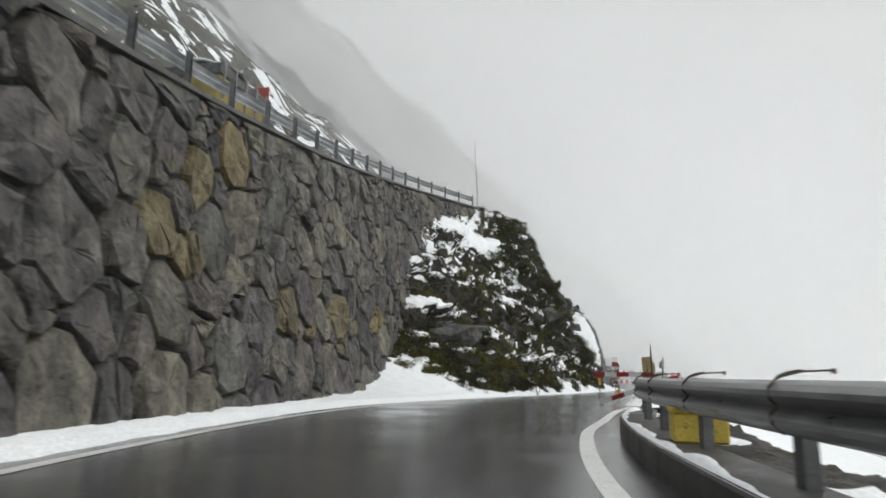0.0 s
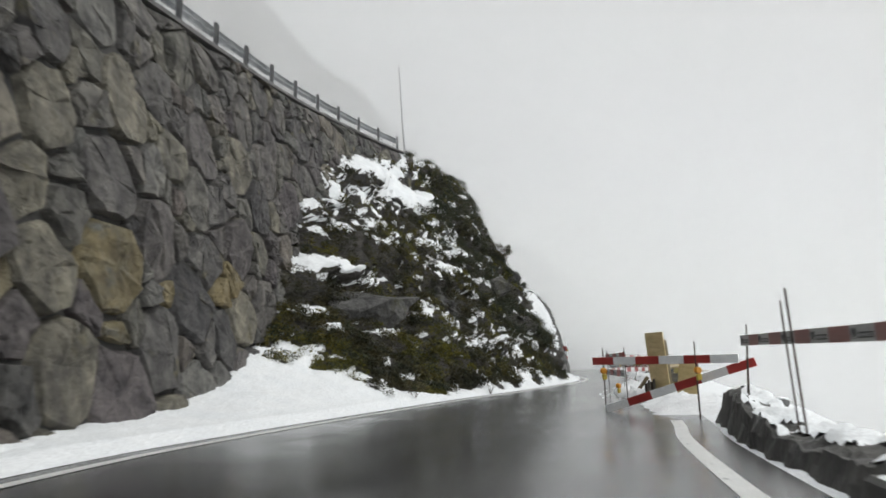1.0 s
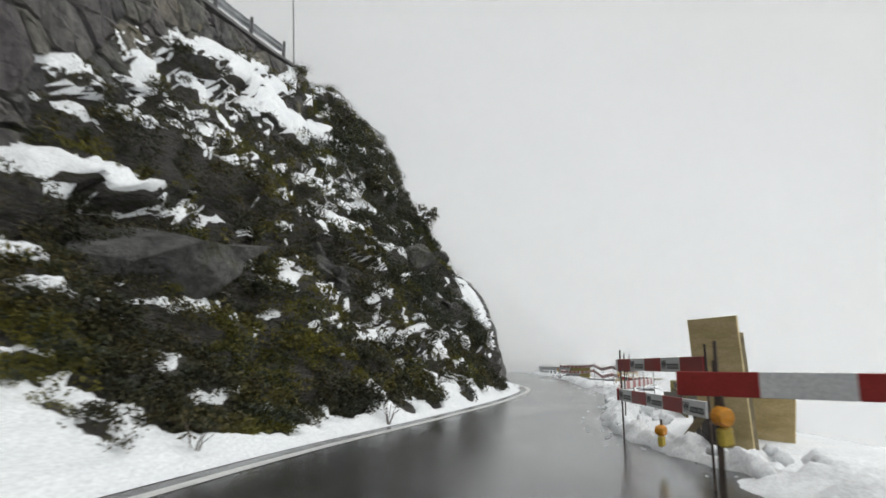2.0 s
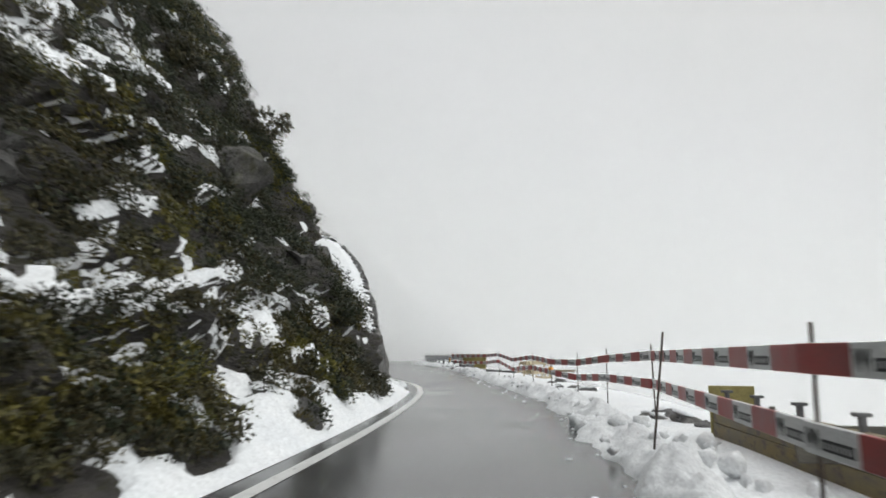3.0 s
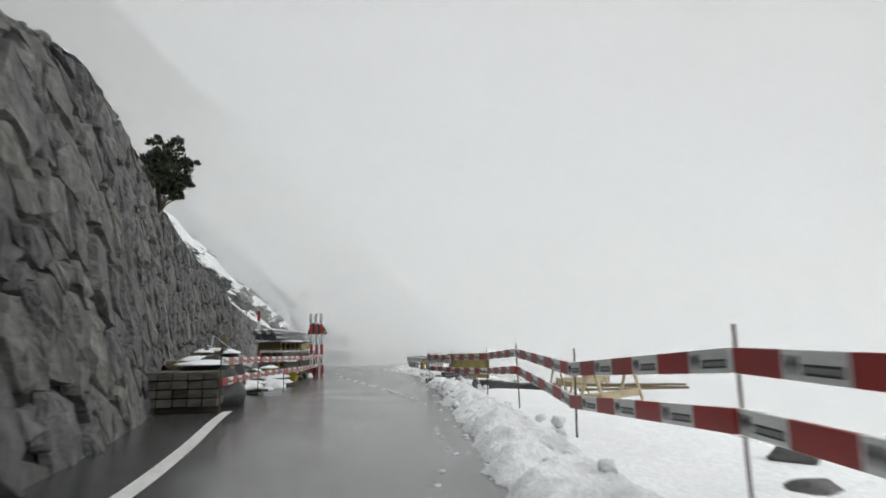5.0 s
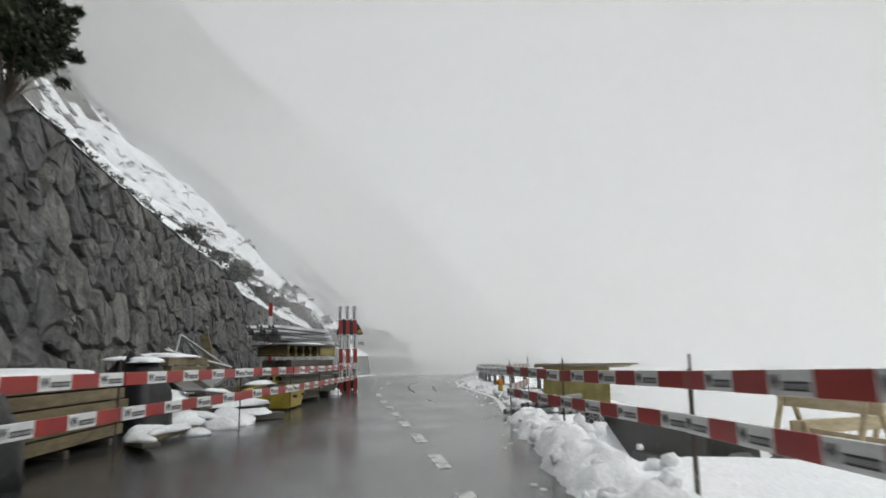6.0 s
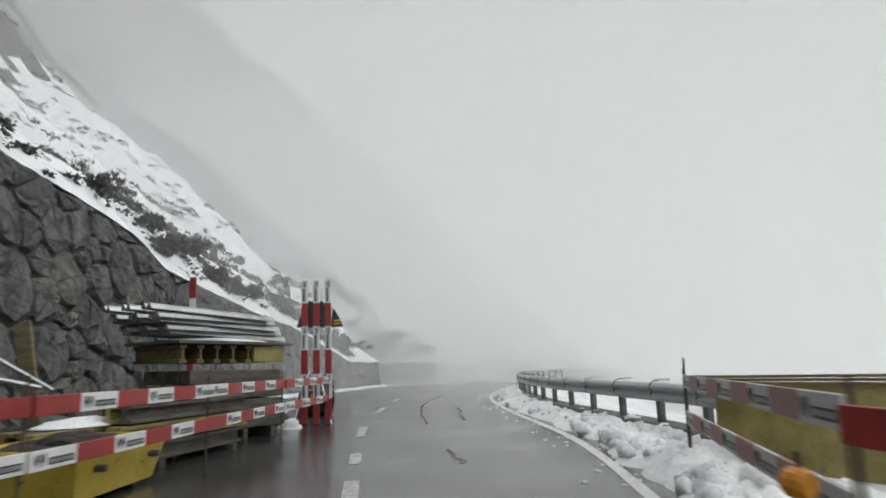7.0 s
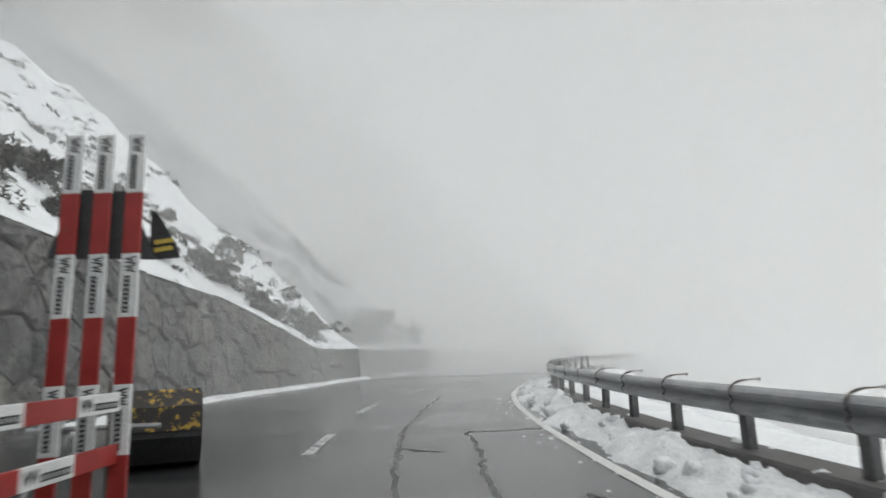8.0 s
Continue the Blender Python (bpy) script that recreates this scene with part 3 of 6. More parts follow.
def snow_mask(i, j):
    """Where snow lies: short ledges along the slope, a ragged toe by the road, the slab above the second wall."""
    y, d = hy[i], hd[j]
    p = HILL[i][j]
    m = 0.42 * fbm(p.y * 0.33 + 5, p.z * 1.25 - 0.1 * p.y, 7.7, 3) + 0.50 * fbm(p.x * 1.5, p.y * 0.95, p.z * 2.9, 4) + 0.16 * fbm(p.x * 6, p.y * 6, p.z * 6, 2) - 0.34 + 0.25 * clamp((p.z - 3.0) / 3)
    nrm = (HILL[i][min(j + 1, ND - 1)] - p).cross(HILL[min(i + 1, NY - 1)][j] - p)
    flat = abs(nrm.z) / (nrm.length + 1e-9)
    m += 0.75 * (flat - 0.62)
    m -= 0.14 * clamp((y - 39.5) / 2) * clamp((44.8 - y) / 1)
    if 44.6 < y < 46.35:
        m += 0.8 * clamp(1 - p.z / 0.35) - 0.5
    elif y < 46.5:
        wide = 0.5 + 0.1 * clamp((y - 33) / 5) + 0.3 * clamp((y - 41) / 2) + 0.9 * fbm(y * 0.75, 3.0, 0, 4)
        m += 1.2 * clamp(1.15 - d / max(wide, 0.2))
        m += 1.5 * clamp((27.6 - y) / 3) * clamp(1.6 - p.z / 1.2)
    else:
        m += 1.6 * clamp((55.5 - y) / 2) * clamp(0.6 + (SHELF(max(y, 46.4)) - d) / 0.5) - 0.25
    m += 0.24 * clamp((3.6 - p.z) / 2) * clamp((44 - y) / 2) * clamp((y - 32) / 3)
    for cy, cz, ry, rz, k in ((38.6, 9.3, 3.4, 1.1, 0.85), (35.0, 9.2, 2.2, 0.5, 0.6), (30.1, 4.05, 1.5, 0.45, 0.9), (33.2, 7.3, 2.0, 0.5, 0.3)):
        m += k * clamp(1.25 - ((p.y - cy) / ry) ** 2 - ((p.z - cz) / rz) ** 2)
    return m


MASK = [[snow_mask(i, j) for j in range(ND)] for i in range(NY)]


def snow_point(i, j):
    p = HILL[i][j]
    m = MASK[i][j]
    lift = 0.13 * clamp(m / 0.4) ** 0.55 * clamp((hd[j] + 0.12) / 0.5) if m > 0 else -0.04
    return p + Vector((0.35 * lift, 0, lift))


solid("snow_patches", grid(NY, ND, snow_point, lambda i, j: max(MASK[i][j], MASK[i + 1][j], MASK[i][j + 1], MASK[i + 1][j + 1]) > 0), M["snow"],
      "patches of fresh snow lying on the hillside ledges", "snow", "structure", True)

# the mountain that goes on behind the second wall: dark heath, with snow lying near the wall and above a gully
my = [57 + 0.4 * i for i in range(236)]
md = [0.0] + [0.22 * 1.03 ** i * (i + 1) ** 0.66 for i in range(120)]


def mountain(i, j):
    y, d = my[i], md[j]
    x = base_line(y) - d
    z = TOP_B(y) + STEEP(y) * d ** 1.02
    a = clamp(d / 3)
    z += a * (1.5 * fbm(x * 0.09, y * 0.09, 2, 4) + 0.35 * fbm(x * 0.5, y * 0.5, 3, 3)) * (1 + d * 0.02)
    if y < 66:
        z = min(z, hill(min(y, 60), min(d, 19)).z - 0.1 if y < 60 else z)
    return Vector((x, y, z))


SLOPE = [[mountain(i, j) for j in range(len(md))] for i in range(len(my))]


def slope_mask(i, j):
    y, d = my[i], md[j]
    bend = 1.8 * fbm(y * 0.16, 4.0, 0, 4)
    gully = math.exp(-((d - 6.0 - bend) / 1.5) ** 2)
    high = clamp((d - 6 - 1.6 * bend - 0.5 * max(y - 80, 0)) / 3)
    return 0.42 + 0.34 * fbm(y * 0.3, d * 0.45, 2, 4) + 0.62 * fbm(y * 1.3, d * 1.5, 5, 5) - 0.45 * gully - 0.65 * high


SMASK = [[slope_mask(i, j) for j in range(len(md))] for i in range(len(my))]
solid("mountain_slope", grid(len(my), len(md), lambda i, j: SLOPE[i][j]), M["heath"], "steep dark heath mountainside fading into cloud", "mountain", "structure", True)
solid("snow_field", grid(len(my), len(md), lambda i, j: SLOPE[i][j] + Vector((0.05, 0, 0.10 * clamp(SMASK[i][j] * 3) if SMASK[i][j] > 0 else -0.06)),
      lambda i, j: max(SMASK[i][j], SMASK[i + 1][j], SMASK[i][j + 1], SMASK[i + 1][j + 1]) > 0), M["slope"], "snow lying on the mountainside with rocks showing through", "snow", "structure", True)
# a snow cornice along the top of the second wall
solid("snow_strip", grid(330, 6, lambda i, j: Vector((base_line(55 + i * 0.2) + 0.17 - 0.14 * j * (1 + 0.9 * fbm(i * 0.11, 1, 0, 3)), 55 + i * 0.2,
      TOP_B(55 + i * 0.2) - 0.02 + 0.12 * math.sin(0.3 + j * 0.55) + 0.05 * j + 0.05 * fbm(i * 0.2, j, 3, 2)))), M["snow"],
      "snow lying along the top of the stone wall", "snow", "structure", True)
# snow along the foot of the second wall, far along the road
solid("snow_strip", grid(160, 5, lambda i, j: Vector((WALL_B(86 + i * 0.4) + 0.02 + 0.12 * j + 0.05 * fbm(i * 0.3, j, 2, 2) * (j > 0), 86 + i * 0.4,
      0.003 + 0.13 * math.cos(j * 0.39) + 0.03 * fbm(i * 0.4, j, 6, 2) * (j < 4)))), M["snow"], "thin strip of snow at the foot of the wall", "snow", "structure", True)

# terrace of the upper road on top of the first wall, and the bank behind it
solid("upper_road", grid(58, 8, lambda i, j: Vector((WALL_A(min(-12 + i, 42)) - BATTER * TOP_A(-12 + i) - 0.15 - 1.6 * j, -12 + i,
      upper_road(-12 + i) - 0.02))), M["asphalt"], "upper road on the terrace above the wall", "road", "structure")
solid("upper_snow", grid(220, 4, lambda i, j: Vector((WALL_A(-12 + i * 0.25 if i < 216 else 42) - BATTER * TOP_A(-12 + i * 0.25) - 0.02 - 0.28 * j, -12 + i * 0.25,
      TOP_A(-12 + i * 0.25) + 0.03 + 0.10 * math.sin(j * 1.0 + 0.3) + 0.05 * fbm(i * 0.2, j * 2, 0, 2)))), M["snow"], "rim of snow on the wall top under the railing", "snow", "structure", True)


def upper_bank(i, j):
    y = -30 + 1.6 * i
    d = 0.9 * j * 1.06 ** j
    x = WALL_A(min(y, 42)) - BATTER * TOP_A(min(y, 42)) - 8.5 - d
    k = clamp((50 - y) / 12)
    z = upper_road(min(y, 46)) - 0.1 + (0.95 * d + 0.9 * fbm(x * 0.2, y * 0.2, 1, 4) * clamp(d / 2)) * (0.25 + 0.75 * k)
    return Vector((x, y, z))


solid("upper_bank", grid(52, 22, upper_bank), M["heath"], "dark overgrown bank rising behind the upper road", "hillside", "structure", True)

# ---------------------------------------------------------------- the two stone walls (bodies; their stones come last)
def wall_body(line, top, y0, y1, thick, lean, step=0.5):
    g = Geo()
    k = int((y1 - y0) / step) + 1
    for i in range(k):
        y = y0 + (y1 - y0) * i / (k - 1)
        h = max(top(y), 0.05)
        g.v += [(line(y) - 0.08, y, -0.3), (line(y) - lean(y) * h - 0.08, y, h), (line(y) - lean(y) * h - thick, y, h), (line(y) - thick, y, -0.3)]
    for i in range(k - 1):
        for j in range(4):
            a, b = i * 4 + j, i * 4 + (j + 1) % 4
            g.f.append((a, b, b + 4, a + 4))
    g.f += [(0, 3, 2, 1), tuple(4 * (k - 1) + j for j in range(4))]
    return g


def wall_a_line(y):
    return WALL_A(min(y, 42.2))


wall_1 = solid("wall_1", wall_body(wall_a_line, TOP_A, -16, 42.2, 1.0, lambda y: BATTER), M["mortar"], "high retaining wall of rough grey and ochre stones", "wall", "structure")
wall_2 = solid("wall_2", wall_body(WALL_B, TOP_B, 46.05, 148, 0.7, LEAN_B), M["mortar"], "dark stone retaining wall stepping down beside the road", "wall", "structure")
solid("trim", Geo().sweep([(-0.12, -0.08), (0.24, -0.08), (0.24, 0.02), (-0.12, 0.02)],
                          [(WALL_A(min(y, 42)) - BATTER * TOP_A(y) - 0.12, y, TOP_A(y)) for y in np.arange(-16, 42.1, 1.0)], True),
      M["concrete"], "dark concrete coping along the wall top", "wall", "structure")

# ---------------------------------------------------------------- guardrails
W_BEAM = [(0.0, 0.0), (-0.05, -0.025), (-0.08, -0.06), (-0.08, -0.09), (-0.03, -0.125), (0.0, -0.155), (-0.03, -0.185), (-0.08, -0.22), (-0.08, -0.25), (-0.05, -0.285), (0.0, -0.31)]
W_BEAM = W_BEAM + [(s + 0.012, u) for s, u in reversed(W_BEAM)]


def guardrail(line, base, height, ys, label, clips=True, metal="galv", post_size=(0.10, 0.12), over=0.0, step=0.5):
    """A W-beam rail along x = line(y), with a post at each of ys."""
    rail = thing("guardrail", Matrix(), label, "guardrail")
    pts = [(line(y), y, base(y) + height) for y in np.arange(ys[0] - 0.6, ys[-1] + 0.61, step)]
    part("beam", Geo().sweep(W_BEAM, pts, True), M[metal], rail, smooth=False)
    for y in ys:
        z0 = base(y)
        tilt = 0.03 * noise.noise(Vector((y * 3.1, 0, 0)))
        g = Geo()
        m = pose(line(y) + 0.10, y, z0 + (height + over - 0.04) / 2 - 0.05, math.degrees(tilt), math.degrees(tilt), 0)
        w, d = post_size
        g.prism([(-w / 2, -0.5 * d), (w / 2, -0.5 * d), (w / 2, -0.5 * d + 0.012), (-w / 2 + 0.012, -0.5 * d + 0.012), (-w / 2 + 0.012, 0.5 * d - 0.012),
                 (w / 2, 0.5 * d - 0.012), (w / 2, 0.5 * d), (-w / 2, 0.5 * d)], height + over + 0.06, m @ pose(0, 0, 0, 90, 0, 0))
        part("post", g, M["post"], rail)
        if clips:
            x = line(y)
            part("clip", Geo().sweep([(-0.006, 0.012), (0.006, 0.012), (0.006, -0.012), (-0.006, -0.012)],
                 [(x - 0.02, y - 0.012, z0 + height - 0.30), (x - 0.09, y - 0.01, z0 + height - 0.24), (x - 0.09, y, z0 + height - 0.20), (x - 0.04, y, z0 + height - 0.155),
                  (x - 0.09, y, z0 + height - 0.10), (x - 0.09, y, z0 + height - 0.05), (x - 0.02, y, z0 + height + 0.02), (x + 0.10, y - 0.02, z0 + height + 0.055)], True)
                 .tube((x + 0.02, y, z0 + height + 0.045), (x + 0.28, y - 0.05, z0 + height + 0.06), 0.007, 6)
                 .box((0.018, 0.02, 0.035), pose(x + 0.27, y - 0.05, z0 + height + 0.055)), M["rust"], rail, "dark strap holding a marker rod")
    return rail


RAIL_1 = lambda y: ROAD_R(y) + 0.62
RAIL_2 = curve((66.8, 23.9), (70, 24.6), (73.4, 25.15), (76.7, 25.5), (80.1, 25.95), (85, 27.0), (90.4, 28.5), (98, 31.8), (107, 37.4), (127, 54))
guardrail(RAIL_1, lambda y: 0.27, 0.60, [-7.4 + 2.0 * i for i in range(11)], "wet steel guardrail bolted on a concrete parapet", metal="wet_steel", post_size=(0.09, 0.11))
guardrail(RAIL_2, lambda y: 0.12, 0.74, [70.05 + 1.7 * i for i in range(33)], "galvanised guardrail with marker clips beside ploughed snow")
guardrail(lambda y: WALL_A(min(y, 42)) - BATTER * TOP_A(y) - 0.25, TOP_A, 0.72, [-11.6 + 1.95 * i for i in range(28)],
          "grey guardrail on the edge of the upper road", clips=False, over=0.12)

solid("parapet", Geo().sweep([(-0.12, -0.3), (0.40, -0.3), (0.40, 0.17), (0.36, 0.19), (-0.09, 0.19), (-0.12, 0.16)], [(RAIL_2(y), y, 0) for y in np.arange(69.3, 126, 0.6)], True), M["concrete"],
      "low wet concrete kerb under the guardrail", "parapet", "structure")
# the parapet under the first guardrail, broken off at its end
par = Geo()
par.sweep([(-0.12, -0.4), (0.46, -0.4), (0.46, 0.25), (0.42, 0.27), (-0.08, 0.27), (-0.11, 0.24)], [(ROAD_R(y) + 0.42, y, 0) for y in np.arange(-16, 14.1, 0.5)], True)
solid("parapet", par, M["parapet"], "low dark wet concrete parapet under the guardrail", "parapet", "structure")
solid("snow_strip", grid(260, 5, lambda i, j: Vector((ROAD_R(-6 + i * 0.077) + 0.33 + (0.05 + 0.16 * clamp(0.35 + 1.2 * fbm(i * 0.05, 3, 0, 3))) * j * 0.35, -6 + i * 0.077,
      0.262 + (0.012 + 0.05 * clamp(0.35 + 1.4 * fbm(i * 0.05, 3, 0, 3))) * math.sin(j * 0.78) * clamp(3 + 8 * fbm(i * 0.03, 9, 0, 2))))), M["snow"], "thin broken line of snow on the parapet edge", "snow", "structure", True)
rng = random.Random(31)
for k in range(26):
    y = rng.uniform(-3.5, 13.0)
    r = rng.uniform(0.10, 0.30)
    o = rng.uniform(0.75, 1.7)
    solid("snow_clump", Geo().blob((r, r * rng.uniform(0.7, 1.3), r * 0.55), pose(ROAD_R(y) + o, y, 0.20 if o < 0.95 else 0.05, 0, 0, rng.uniform(0, 180)), 200 + k, 0.5, 3, True), M["snow"],
          "rounded clump of snow behind the parapet", "snow", smooth=True, group="snow clumps")
solid("verge", grid(150, 9, lambda i, j: Vector((ROAD_R(-6 + i * 0.14) + 0.84 + 0.2 * j, -6 + i * 0.14,
      0.16 - 0.02 * j + 0.16 * fbm(i * 0.3, j * 0.45, 2, 3) - 0.3 * (j == 8)))), M["soil"], "rough dark verge behind the parapet", "ground", "structure", True)


# beyond it the parapet is broken rubble, half under snow
def rubble(i, j, snow=False):
    y = 13.9 + i * 0.06
    t = j / 15
    h = (0.30 + 0.22 * clamp((y - 17) / 2)) * clamp((20.5 - y) / 0.25)
    x = ROAD_R(y) + 0.45 + 0.95 * t
    up = clamp(8 * t) * clamp(5 * (1 - t))
    z = h * up * (0.8 + 0.45 * fbm(x * 1.3, y * 1.3, 2, 3)) + 0.05 * fbm(x * 5, y * 5, 1, 2) * up
    x += 0.10 * fbm(y * 2.2, z * 3, 4, 3) * (1 - t)
    if snow:
        z += 0.05 * clamp(rubble_snow(i, j) * 4)
    return Vector((x, y, z - 0.04 * (1 - up)))


def rubble_snow(i, j):
    y, t = 13.9 + i * 0.06, j / 15
    return fbm(y * 1.1, t * 2.2, 8, 3) + 0.5 * t - 0.12 if t > 0.14 else -1


solid("parapet", grid(111, 16, rubble), M["parapet"], "broken dark concrete rubble at the parapet end", "parapet", "structure")
solid("snow_patches", grid(111, 16, lambda i, j: rubble(i, j, True), lambda i, j: rubble_snow(i, j) > 0), M["snow"], "snow lying on the broken parapet", "snow", "structure", True)

# ---------------------------------------------------------------- striped barrier boards
BLOCK, BOARD_H, BOARD_T = 0.52, 0.15, 0.03
stripe_geo = Geo().box((BLOCK, BOARD_T, BOARD_H), Matrix(), 0.004)
STRIPE = {c: stripe_geo.mesh("stripe", M[c]) for c in ("red", "white", "pale_red", "grey_white")}


def logo_mesh():
    """Two dark zigzags and a dark bar: a maker's mark drawn as plain shapes."""
    g = Geo()
    for k in range(2):
        x = -0.235 + 0.066 * k
        g.prism([(x, 0.048), (x + 0.022, -0.050), (x + 0.036, 0.010), (x + 0.050, -0.050), (x + 0.070, 0.048), (x + 0.056, 0.048), (x + 0.048, -0.004), (x + 0.036, 0.044), (x + 0.024, -0.004), (x + 0.014, 0.048)], 0.002)
    g.prism([(-0.075, -0.044), (0.225, -0.044), (0.225, 0.010), (-0.075, 0.010)], 0.002)
    return g.mesh("logo", M["black"])


def letter_mesh():
    """Writing too small to read, as short upright bars."""
    g = Geo()
    for k in range(8):
        g.box((0.018, 0.002, 0.028), pose(-0.050 + 0.036 * k, 0, -0.017))
    return g.mesh("writing", M["label"])


LOGO, WRITING = logo_mesh(), letter_mesh()


def barrier_board(a, b, face, red_first=True, label="red and white striped barrier board on steel rods", upright=False, group="barrier boards", worn=False):
    """A board between two points of its top edge; face: the side (+1 left of the way, -1 right) that carries the marks."""
    a, b = Vector(a), Vector(b)
    way = (b - a)
    n = max(2, round(way.length / BLOCK))
    x = way.normalized()
    up = Vector((0, 0, 1)) if not upright else Vector((1, -0.2, 0)).normalized()
    y = up.cross(x).normalized()
    z = x.cross(y)
    m = Matrix((x, y, z)).transposed().to_4x4()
    m.translation = a - z * (BOARD_H / 2)
    board = thing("barrier_board", m, label, "barrier board", group)
    for k in range(n):
        colour = "red" if (k % 2 == 0) == red_first else "white"
        st = new("stripe", STRIPE[{"red": "pale_red", "white": "grey_white"}[colour] if worn else colour])
        st.parent = board
        st.location = ((k + 0.5) * way.length / n, 0, 0)
        st.scale = (way.length / n / BLOCK, 1, 1)
        if colour == "white":
            for nm, me, off in (("logo", LOGO, 0.0012), ("writing", WRITING, 0.0032)):
                lg = new(nm, me)
                lg.parent = st
                lg.location = (0, face * (BOARD_T / 2 + off), 0)
                lg.rotation_euler = (0, 0, 0 if face < 0 else math.pi)
    return board


def rod(x, y, top=1.35, lean=(0.0, 0.0), base=0.0, label="rusty steel rod holding barrier boards", pair=0.07):
    r = thing("steel_rod", pose(x, y, base), label, "rod", "barrier rods")
    part("bar", Geo().tube((0, 0, -0.1), (lean[0], lean[1], top), 0.012, 7), M["rust"], r)
    if pair:
        part("bar", Geo().tube((0.02, pair, -0.1), (lean[0] + 0.03, lean[1] + pair, top - 0.12), 0.010, 7), M["rust"], r)
    return r


def warning_lamp(x, y, z, turn=0):
    l = thing("warning_lamp", pose(x, y, z, 4, -8, turn) @ Matrix.Scale(0.68, 4), "amber plastic warning lamp hung on a barrier rod", "warning lamp", "warning lamps")
    part("housing", Geo().box((0.13, 0.09, 0.17), pose(0, 0, 0.085), 0.02), M["yellow"], l)
    lens = Geo()
    for s in (-1, 1):
        lens.tube((0, s * 0.045, 0.26), (0, s * 0.075, 0.26), 0.085, 14, 0.07)
    lens.tube((0, -0.045, 0.26), (0, 0.045, 0.26), 0.09, 14)
    part("lens", lens, M["amber"], l, "amber lens")
    part("bracket", Geo().box((0.03, 0.03, 0.12), pose(0.02, 0.0, 0.38), 0.005), M["rust"], l)
    return l


# barrier across the end of the parapet
rod(5.5, 22.85, 1.25); rod(6.68, 21.3, 1.3)
barrier_board((5.35, 23.05, 1.06), (7.15, 20.7, 1.06), 1, True)
barrier_board((5.45, 22.75, 0.12), (7.45, 20.75, 1.0), 1, False, "red and white barrier board hung askew", group="barrier boards")
warning_lamp(5.5, 22.8, 0.62); warning_lamp(6.7, 21.25, 0.62)
rod(6.5, 19.35, 0.98, (0.10, 0.05), 0.5); rod(5.45, 16.5, 1.42, (-0.06, 0.0), 0.27, pair=0.15)
barrier_board((6.5, 19.4, 1.32), (4.9, 14.1, 1.22), -1, False, "dirty red and white barrier board over the broken parapet", worn=True)

# barrier along the road works on the valley side
RIGHT = [(6.6, 24.6), (7.1, 27.3), (8.5, 30.0), (12.3, 35.7), (13.6, 38.7), (14.55, 41.2), (15.15, 43.4), (16.6, 47.0), (17.75, 50.6), (19.07, 54.5), (20.3, 58.5), (20.8, 62.1), (21.25, 65.4)]
lift = [0.12, 0.11, 0.12, 0.10, 0.02, -0.10, -0.11, -0.01, -0.15, 0.05, -0.03, -0.07, -0.03]
low = [0.19, 0.20, 0.22, 0.15, 0.12, 0.02, 0.08, 0.12, -0.04, 0.22, 0.09, 0.05, 0.04]
for k in range(len(RIGHT) - 1):
    (ax, ay), (bx, by) = RIGHT[k], RIGHT[k + 1]
    za, zb = lift[k], lift[k + 1]
    s = 0.03 * (k % 2)
    barrier_board((ax - 0.03 - s, ay, 1.06 + za), (bx - 0.03 - s, by, 1.06 + zb), 1, k % 2 == 0)
    barrier_board((ax - 0.03 - s, ay, 0.58 + low[k]), (bx - 0.03 - s, by, 0.58 + low[k + 1]), 1, k % 2 == 1)
for k, (x, y) in enumerate(RIGHT):
    rod(x, y, 1.29 if k < 3 else 1.17 + lift[k] + 0.03 * (k % 3), (0.02 * ((k % 3) - 1), 0.03 * ((k % 2) - 0.5)), pair=0.07 if k > 9 else 0)
rod(9.9, 32.95, 1.35, (0.32, 0.1), pair=0)
warning_lamp(15.1, 43.35, 0.5, 20); warning_lamp(21.1, 65.55, 0.55, 10); warning_lamp(6.9, 26.0, 0.2, 30)
# the closing leg at its far end, with bent grey boards
rod(23.4, 69.8, 1.25)
barrier_board((21.3, 65.5, 1.06), (23.45, 69.9, 1.06), 1, False, "faded striped barrier board turning off towards the guardrail", worn=True)
barrier_board((21.3, 65.5, 0.68), (23.45, 69.9, 0.66), 1, False, "faded striped barrier board turning off towards the guardrail", worn=True)

# barrier along the storage bay on the mountain side
LEFT = [(14.0, 57.2), (15.1, 61.9), (16.24, 65.8), (17.16, 68.6), (18.0, 71.8), (18.8, 74.9), (19.65, 78.1)]
for k in range(len(LEFT) - 1):
    (ax, ay), (bx, by) = LEFT[k], LEFT[k + 1]
    s = 0.03 * (k % 2)
    barrier_board((ax + 0.03 + s, ay, 1.06), (bx + 0.03 + s, by, 1.06), -1, k % 2 == 1, "bright red and white barrier board before stored timber")
    barrier_board((ax + 0.03 + s, ay, 0.66), (bx + 0.03 + s, by, 0.66), -1, k % 2 == 0, "bright red and white barrier board before stored timber")
for k, (x, y) in enumerate(LEFT):
    rod(x, y, 1.16 + 0.05 * (k % 2), (0.0, 0.03 * ((k % 2) - 0.5)), pair=0)

